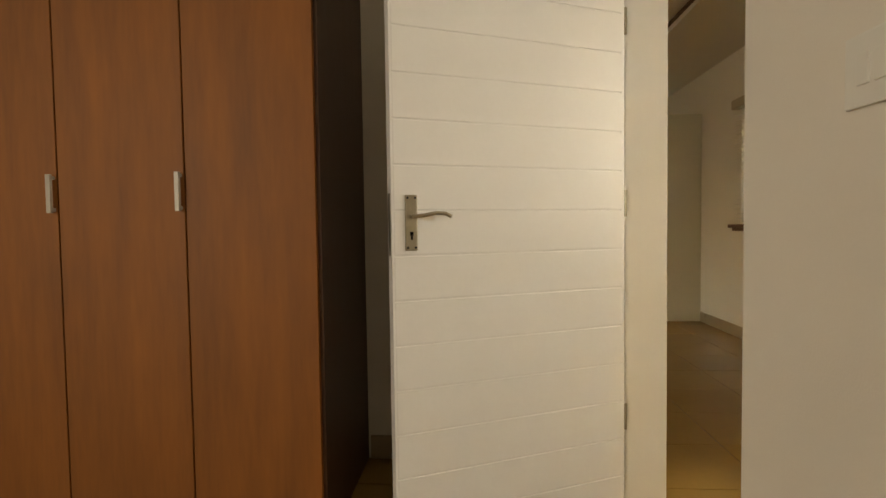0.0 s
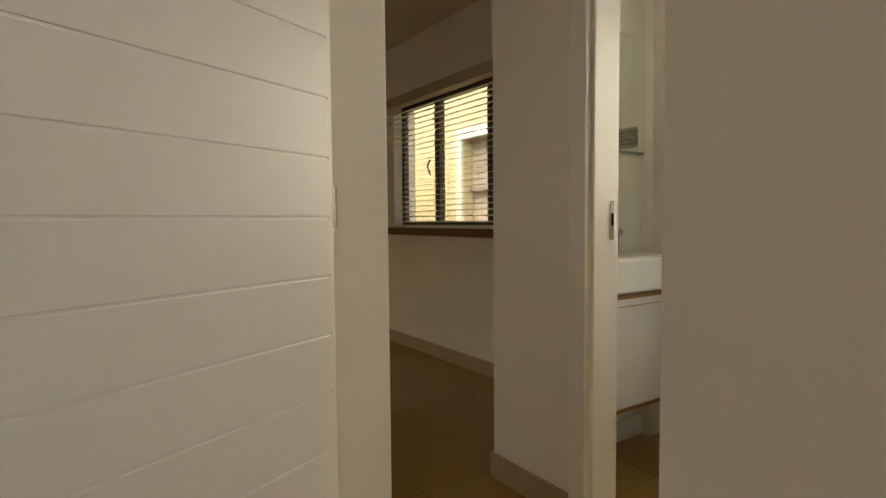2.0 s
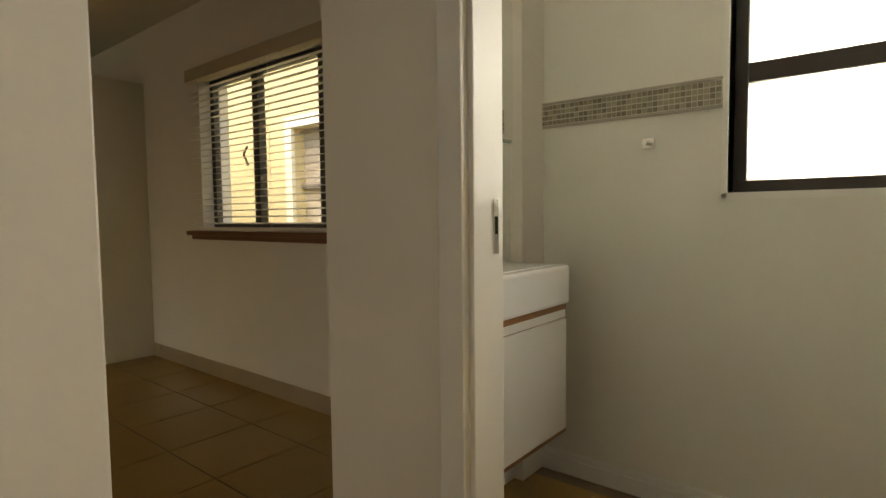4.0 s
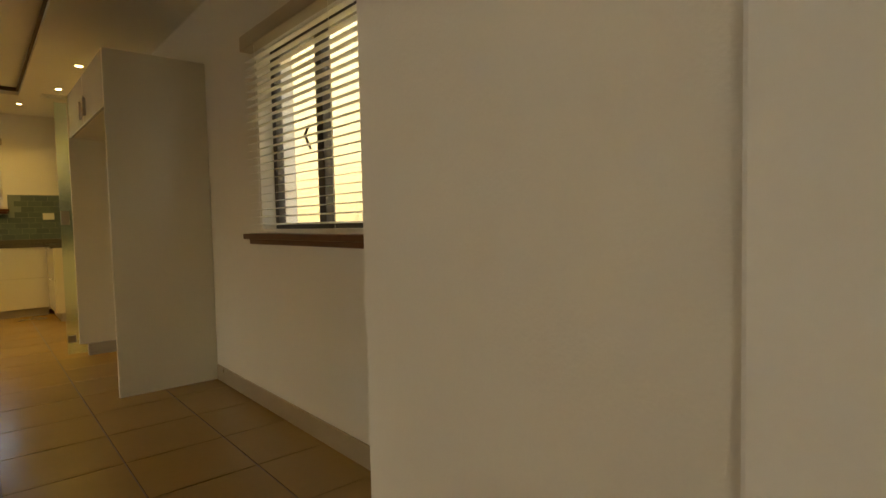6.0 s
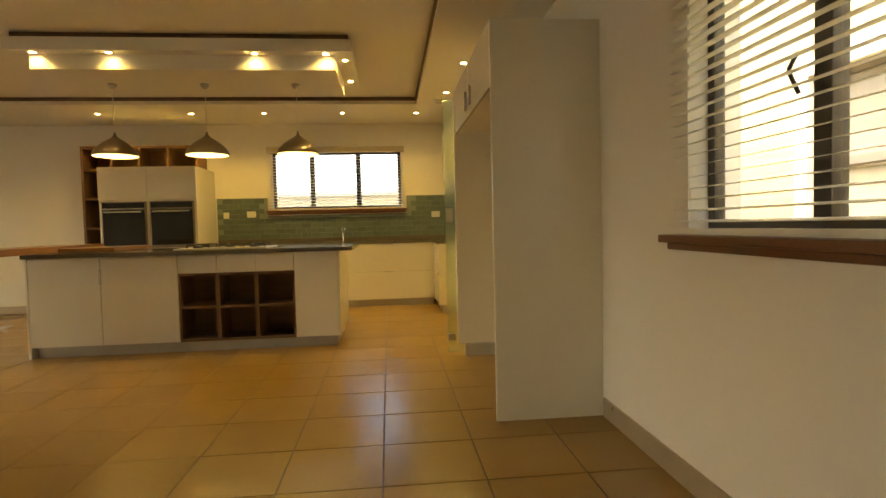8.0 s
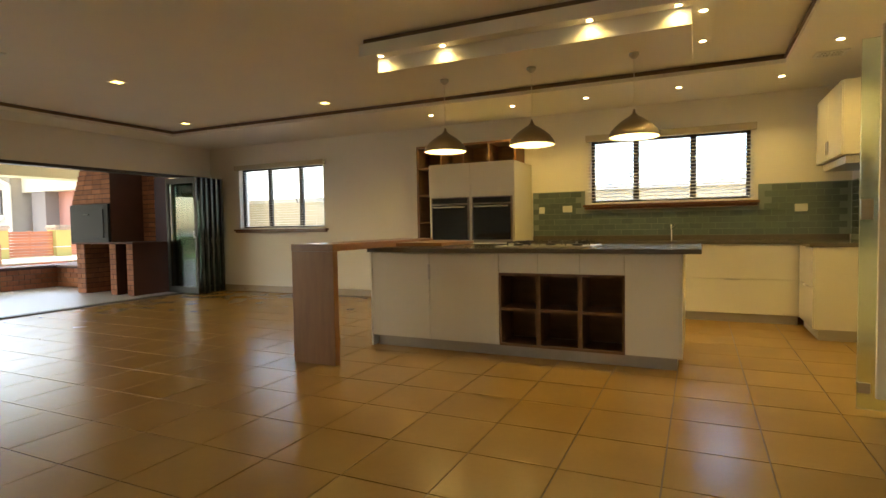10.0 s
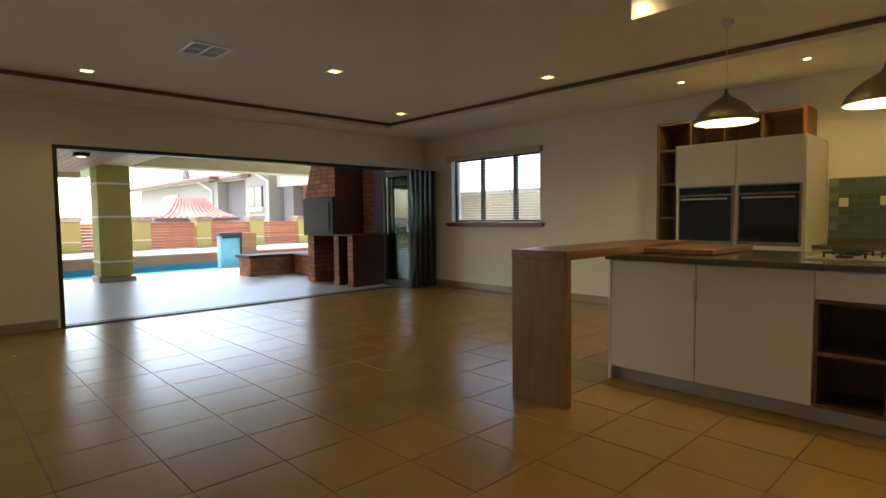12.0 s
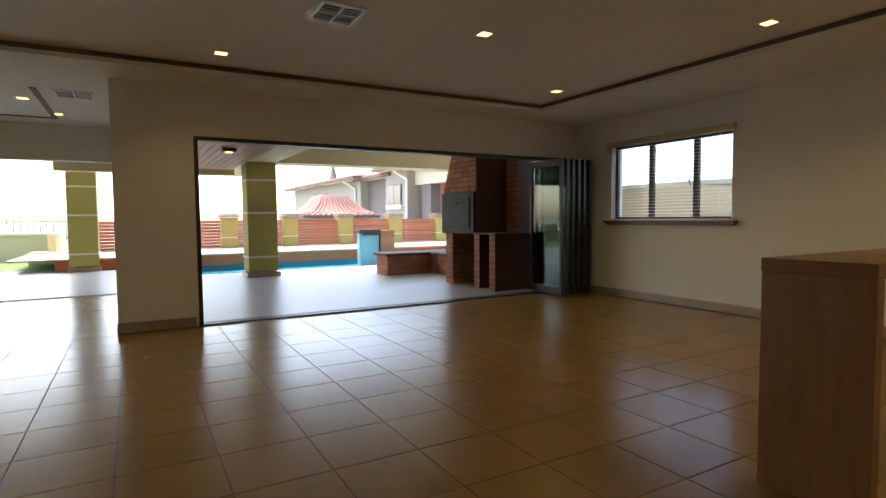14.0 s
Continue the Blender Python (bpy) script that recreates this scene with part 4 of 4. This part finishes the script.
ww = thing("water_feature", (-15.5, 12.1, -.16), "blue tiled pool water wall with timber box", "water feature")
part("face", boxes((-15.75, -15.5, 11.81, 12.39, -.16, .78), bevel=.004), M_PBLUE, ww)
part("cap", boxes((-15.80, -15.36, 11.74, 12.40, .785, .89), bevel=.006), M_BRSM, ww)
part("spout", boxes((-15.495, -15.40, 11.86, 12.34, .72, .775)), M_ALU, ww)
bx = part("timber_box", boxes((-15.76, -15.42, 12.42, 12.84, -.16, .86)), M_DECK, ww)
for k in range(10):
    part("board", boxes((-15.417, -15.40, 12.41, 12.85, -.15 + k * .1, -.06 + k * .1), bevel=.002), M_FENCE, bx)
# fence with piers
PX = -19.5
for i in range(9):
    y = 4.93 + i * 1.95
    p = thing("fence_pier", (PX, y, 0), "olive fence pier with stacked stone cap", "pier", "fence piers")
    part("shaft", boxes((PX - .25, PX + .25, y - .25, y + .25, .0, .62), (PX - .25, PX + .25, y - .25, y + .25, .65, 1.22), bevel=.01), M_PIL, p)
    part("band", boxes((PX - .24, PX + .24, y - .24, y + .24, .62, .65)), M_BAND, p)
    st = part("cap", boxes((PX - .27, PX + .27, y - .27, y + .27, 1.22, 1.27), (PX - .31, PX + .29, y - .3, y + .31, 1.28, 1.33), (PX - .28, PX + .3, y - .29, y + .28, 1.34, 1.39), bevel=.012), M_STONE, p, "stacked slate stone cap")
    if i < 8:
        f = thing("timber_fence", (PX, y + .97, 0), "horizontal red timber slat fence panel", "fence", "fence panels")
        part("post", boxes((PX + .0, PX + .05, y + .95, y + 1.0, 0.3, 1.2)), M_FENCE, f)
        me = finish(boxes((-.012, .012, -.72, .72, -.043, .043), bevel=.003), "slat", M_FENCE)
        for k in range(9):
            piece("slat", me, f, (.065, .0, .36 + k * .097))
fixed("planter_wall", boxes((-20.2, -19.301, 3.6, 20, -.02, .33)), M_YARD, "cream rendered planter edge", "wall")

# garden wall on the lawn side with palisade
gw = thing("garden_wall", (-21, 1, 0), "cream rendered garden wall with coping", "wall")
part("panel", boxes((-21.2, -21.0, -12, 4.2, 0, .78), (-21.0, -19.75, 4.0, 4.2, 0, .78)), M_YARD, gw)
part("coping", boxes((-21.26, -20.94, -12, 4.2, .78, .86), (-20.94, -19.75, 3.94, 4.26, .78, .86), bevel=.01), M_BAND, gw)
ra = thing("palisade_fence", (-26, 1, 0), "thin dark steel palisade fence", "fence")
part("rail", boxes((-26.02, -25.98, -6, 4.5, .55, .58), (-26.02, -25.98, -6, 4.5, 1.18, 1.21)), M_ALU, ra)
me = finish(boxes((-.01, .01, -.01, .01, -.62, .66)), "bar", M_ALU)
for k in range(52):
    piece("bar", me, ra, (0, -6.9 + k * .2, .60))

# neighbouring house, its long side seen at a slant
nh = thing("neighbour_house", (-36, 22, -.6), "grey plastered house with brown eaves and tiled roof", "house")
part("wall", boxes((-54, -36.4, 19.9, 27, -.6, 3.9)), M_HOUSE, nh)
# the recess's shade is put into this wall's darker plaster colour
part("wall", boxes((-36.4, -31.6, 20.5, 27, -.6, 3.9)), M_HOUSED, nh, "recessed wall with its shade painted in as darker plaster")
part("wall", boxes((-31.6, -28.6, 19.7, 27, -.6, 4.0)), M_HOUSE, nh)
part("wall", boxes((-28.6, -23.6, 20.9, 27, -.6, 3.08)), M_HOUSEP, nh, "terracotta plastered wing")
part("pier", boxes((-28.0, -26.9, 20.3, 20.9, -.6, 3.08)), M_HOUSED, nh)
part("frieze", boxes((-28.6, -23.6, 20.2, 27, 3.08, 4.0)), M_BAND, nh, "pale parapet band under the eaves")


def eave(x0, x1, y0, z, parent):
    """A projecting soffit with gutter, and a low row of roof tiles above it."""
    e = part("eave", boxes((x0, x1, y0, 24, z, z + .08)), M_BAND, parent)
    ORG[e] = ORG[parent]
    part("gutter", boxes((x0 - .05, x1 + .05, y0 - .12, y0, z - .02, z + .16), (x1, x1 + .12, y0, 24, z - .02, z + .16), bevel=.02), M_FASC, e, "dark brown gutter")
    part("roof_plane", prism([(y0 - .02, z + .16), (24.5, z + .5), (24.5, z + .08), (y0 - .02, z + .08)], "x", x0, x1), M_ROOF, e)
    bm = bmesh.new()
    for i in range(int((x1 - x0) / .32)):
        x = x0 + (i + .5) * .32
        rod(bm, (x, y0 - .1, z + .17), (x, 24.5, z + .53), .08, seg=6)
    tagged(part("roof_tiling", bm, M_ROOF, e), kind="stuff")


eave(-55, -35.6, 19.2, 3.92, nh)
eave(-37.0, -30.9, 19.7, 3.80, nh)
eave(-32.2, -22.9, 19.1, 4.02, nh)
part("finial", prism([(-46.6, 4.6), (-45.4, 4.6), (-46.0, 5.6)], "y", 21.0, 21.3), M_FASC, nh, "small dark gable finial")
for x0, x1, y, z0, z1 in ((-31.2, -29.3, 19.7, 2.0, 3.2), (-47.5, -44.0, 19.9, 2.0, 3.3)):
    w = part("window", boxes((x0, x1, y - .06, y - .001, z0, z1)), M_ALU, nh)
    n = 2 if x1 - x0 < 2 else 3
    for q in range(n):
        a = x0 + .05 + q * (x1 - x0 - .05) / n
        part("pane", boxes((a, a + (x1 - x0) / n - .09, y - .075, y - .061, z0 + .06, z1 - .06)), M_SKYG, w)
    part("sill", boxes((x0 - .1, x1 + .1, y - .16, y - .001, z0 - .25, z0 - .001)), M_BAND, w)
part("downpipe", rods(((-28.5, 19.62, -.6), (-28.5, 19.62, 3.4)), ((-28.5, 19.62, 3.4), (-29.6, 19.3, 3.95)), r=.07), M_BAND, nh)
part("downpipe", rods(((-37.2, 19.82, -.6), (-37.2, 19.82, 3.3)), ((-37.2, 19.82, 3.3), (-38.6, 19.4, 3.9)), r=.07), M_BAND, nh)
gz = thing("garden_pavilion", (-25, 14.05, -.6), "pavilion with flared red clay tile roof", "pavilion")
part("wall", boxes((-26.2, -23.8, 12.85, 15.25, -.6, 1.40)), M_HOUSE, gz)
bm = bmesh.new()
RINGS = [(1.62, 1.30), (1.60, 1.38), (1.24, 1.54), (.95, 1.80), (.62, 2.22), (.05, 2.25)]
tiers = [[bm.verts.new((-25 + sx * r, 14.05 + sy * r, zz)) for sx, sy in ((-1, -1), (1, -1), (1, 1), (-1, 1))] for r, zz in RINGS]
for a, b in zip(tiers, tiers[1:]):
    for q in range(4):
        bm.faces.new((a[q], a[(q + 1) % 4], b[(q + 1) % 4], b[q]))
pr = part("roof", bm, M_ROOF, gz)
ORG[pr] = ORG[gz]
bm = bmesh.new()
for (r0, z0), (r1, z1) in zip(RINGS[1:], RINGS[2:5]):
    n = 13
    for i in range(n):
        u = (i + .5) / n * 2 - 1
        rod(bm, (-25 + r0, 14.05 + u * r0, z0 + .02), (-25 + r1, 14.05 + u * r1, z1 + .02), .055, seg=6)
        rod(bm, (-25 + u * r0, 14.05 - r0, z0 + .02), (-25 + u * r1, 14.05 - r1, z1 + .02), .055, seg=6)
tagged(part("roof_tiling", bm, M_ROOF, pr), kind="stuff")
part("fascia", boxes((-26.7, -23.27, 12.3, 12.38, 1.24, 1.36), (-23.35, -23.27, 12.38, 15.75, 1.24, 1.36)), M_FASC, pr)


def roof(name, x0, x1, y0, y1, z, rise, parent):
    cx = (x0 + x1) / 2
    d = min((x1 - x0), (y1 - y0)) / 2
    bm = bmesh.new()
    v = [bm.verts.new(c) for c in ((x0, y0, z), (x1, y0, z), (x1, y1, z), (x0, y1, z), (cx, y0 + d, z + rise), (cx, y1 - d + .01, z + rise))]
    for f in ((0, 1, 4), (1, 2, 5, 4), (2, 3, 5), (3, 0, 4, 5), (3, 2, 1, 0)):
        bm.faces.new([v[i] for i in f])
    r = part(name, bm, M_ROOF, parent)
    ORG[r] = ORG[parent]
    bm = bmesh.new()
    n = int((y1 - y0) / .3)
    for i in range(n):
        y = y0 + (i + .5) * (y1 - y0) / n
        reach = min(1.0, (y - y0) / d, (y1 - y) / d)
        rod(bm, (x1 + .02, y, z + .03), (x1 - (x1 - cx) * reach, y, z + rise * reach + .03), .07, seg=6)
    tagged(part("roof_tiling", bm, M_ROOF, r), kind="stuff")
    part("fascia", boxes((x1 - .02, x1 + .06, y0 - .05, y1 + .05, z - .22, z - .01), (x0, x1, y0 - .08, y0, z - .22, z - .01)), M_FASC, r)


# walls outside the kitchen and side windows
yw = thing("boundary_wall", (-2, 16, 0), "cream rendered boundary wall with coping", "wall")
part("panel", boxes((-12.5, 12, 15.9, 16.1, -.6, 1.80)), M_YARD, yw)
part("coping", boxes((-12.5, 12, 15.84, 16.16, 1.80, 1.90), bevel=.01), M_BAND, yw)
far = thing("distant_house", (-12, 34, 0), "distant house roof beyond the boundary wall", "house")
part("wall", boxes((-15, -9, 32, 38, -.6, 3.2)), M_HOUSE, far)
roof("roof", -15.8, -8.2, 31.2, 38.8, 3.2, 1.3, far)
nb = thing("side_house", (5.6, 7, 0), "cream plastered side building with a grey window", "house")
part("wall", boxes((5.2, 6.2, -4, 7.35, -.6, 4.2), (5.2, 6.2, 8.65, 16, -.6, 4.2), (5.2, 6.2, 7.35, 8.65, -.6, .98), (5.2, 6.2, 7.35, 8.65, 2.35, 4.2)), M_NWALL, nb)
part("surround", boxes((5.14, 5.2, 7.20, 7.35, .9, 2.5), (5.14, 5.2, 8.65, 8.80, .9, 2.5), (5.14, 5.2, 7.35, 8.65, 2.35, 2.5), (5.14, 5.2, 7.35, 8.65, .85, .98), bevel=.004), M_BAND, nb)
w = part("window", boxes((5.3, 5.34, 7.35, 8.65, .98, 1.02), (5.3, 5.34, 7.35, 8.65, 2.3, 2.35), (5.3, 5.34, 7.98, 8.04, 1.02, 2.3), (5.3, 5.34, 7.35, 8.65, 1.55, 1.62)), M_HOUSED, nb)
part("pane", boxes((5.36, 5.38, 7.35, 8.65, .98, 2.35)), M_HOUSE, w)
part("low_wall", boxes((4.3, 4.5, -4, 16, -.6, .98)), M_PIL, nb)
fixed("side_path", boxes((2.9, 5.2, -4, 16, -.6, -.05)), M_TERR, "pale paved side path", "pavement")

# ---- floor tiles ----
TS, TX, TY = 0.456, -3.17, 6.94
def tile_mesh():
    return boxes((-TS / 2 + .0035, TS / 2 - .0035, -TS / 2 + .0035, TS / 2 - .0035, -.006, 0), bevel=.0012)
me = finish(tile_mesh(), "tile", M_TILE)
floor_ob = bpy.data.objects["floor"]
rest_v, rest_f = [], []
ni = 0
for i in range(-18, 15):
    for j in range(-24, 13):
        x, y = TX + (i + .5) * TS, TY + (j + .5) * TS
        if x < -11.1 or x > 2.95 or y > YB - .15 or y < -3.4 or (x < XL - .1 and y > 6.1) or (x > 2.5 and y > 3.6 and x > 2.66):
            continue
        if -7.4 < x < 2.7 and 4.55 < y < 9.6 and ni < 300:
            piece("tile", me, floor_ob, (x, y, random.uniform(-.0004, .0003)))
            ni += 1
        else:
            n = len(rest_v)
            h = TS / 2 - .0035
            for dx, dy, z in ((-h, -h, 0), (h, -h, 0), (h, h, 0), (-h, h, 0), (-h, -h, -.006), (h, -h, -.006), (h, h, -.006), (-h, h, -.006)):
                rest_v.append((x + dx, y + dy, z))
            rest_f += [tuple(n + q for q in f) for f in ((0, 1, 2, 3), (0, 4, 5, 1), (1, 5, 6, 2), (2, 6, 7, 3), (3, 7, 4, 0))]
mesh = bpy.data.meshes.new("floor_tiles")
mesh.from_pydata(rest_v, [], rest_f)
mesh.materials.append(M_TILE)
rest = new("floor_tiles", mesh)
rest.parent = floor_ob
tagged(rest, "glazed amber floor tiles", kind="stuff")
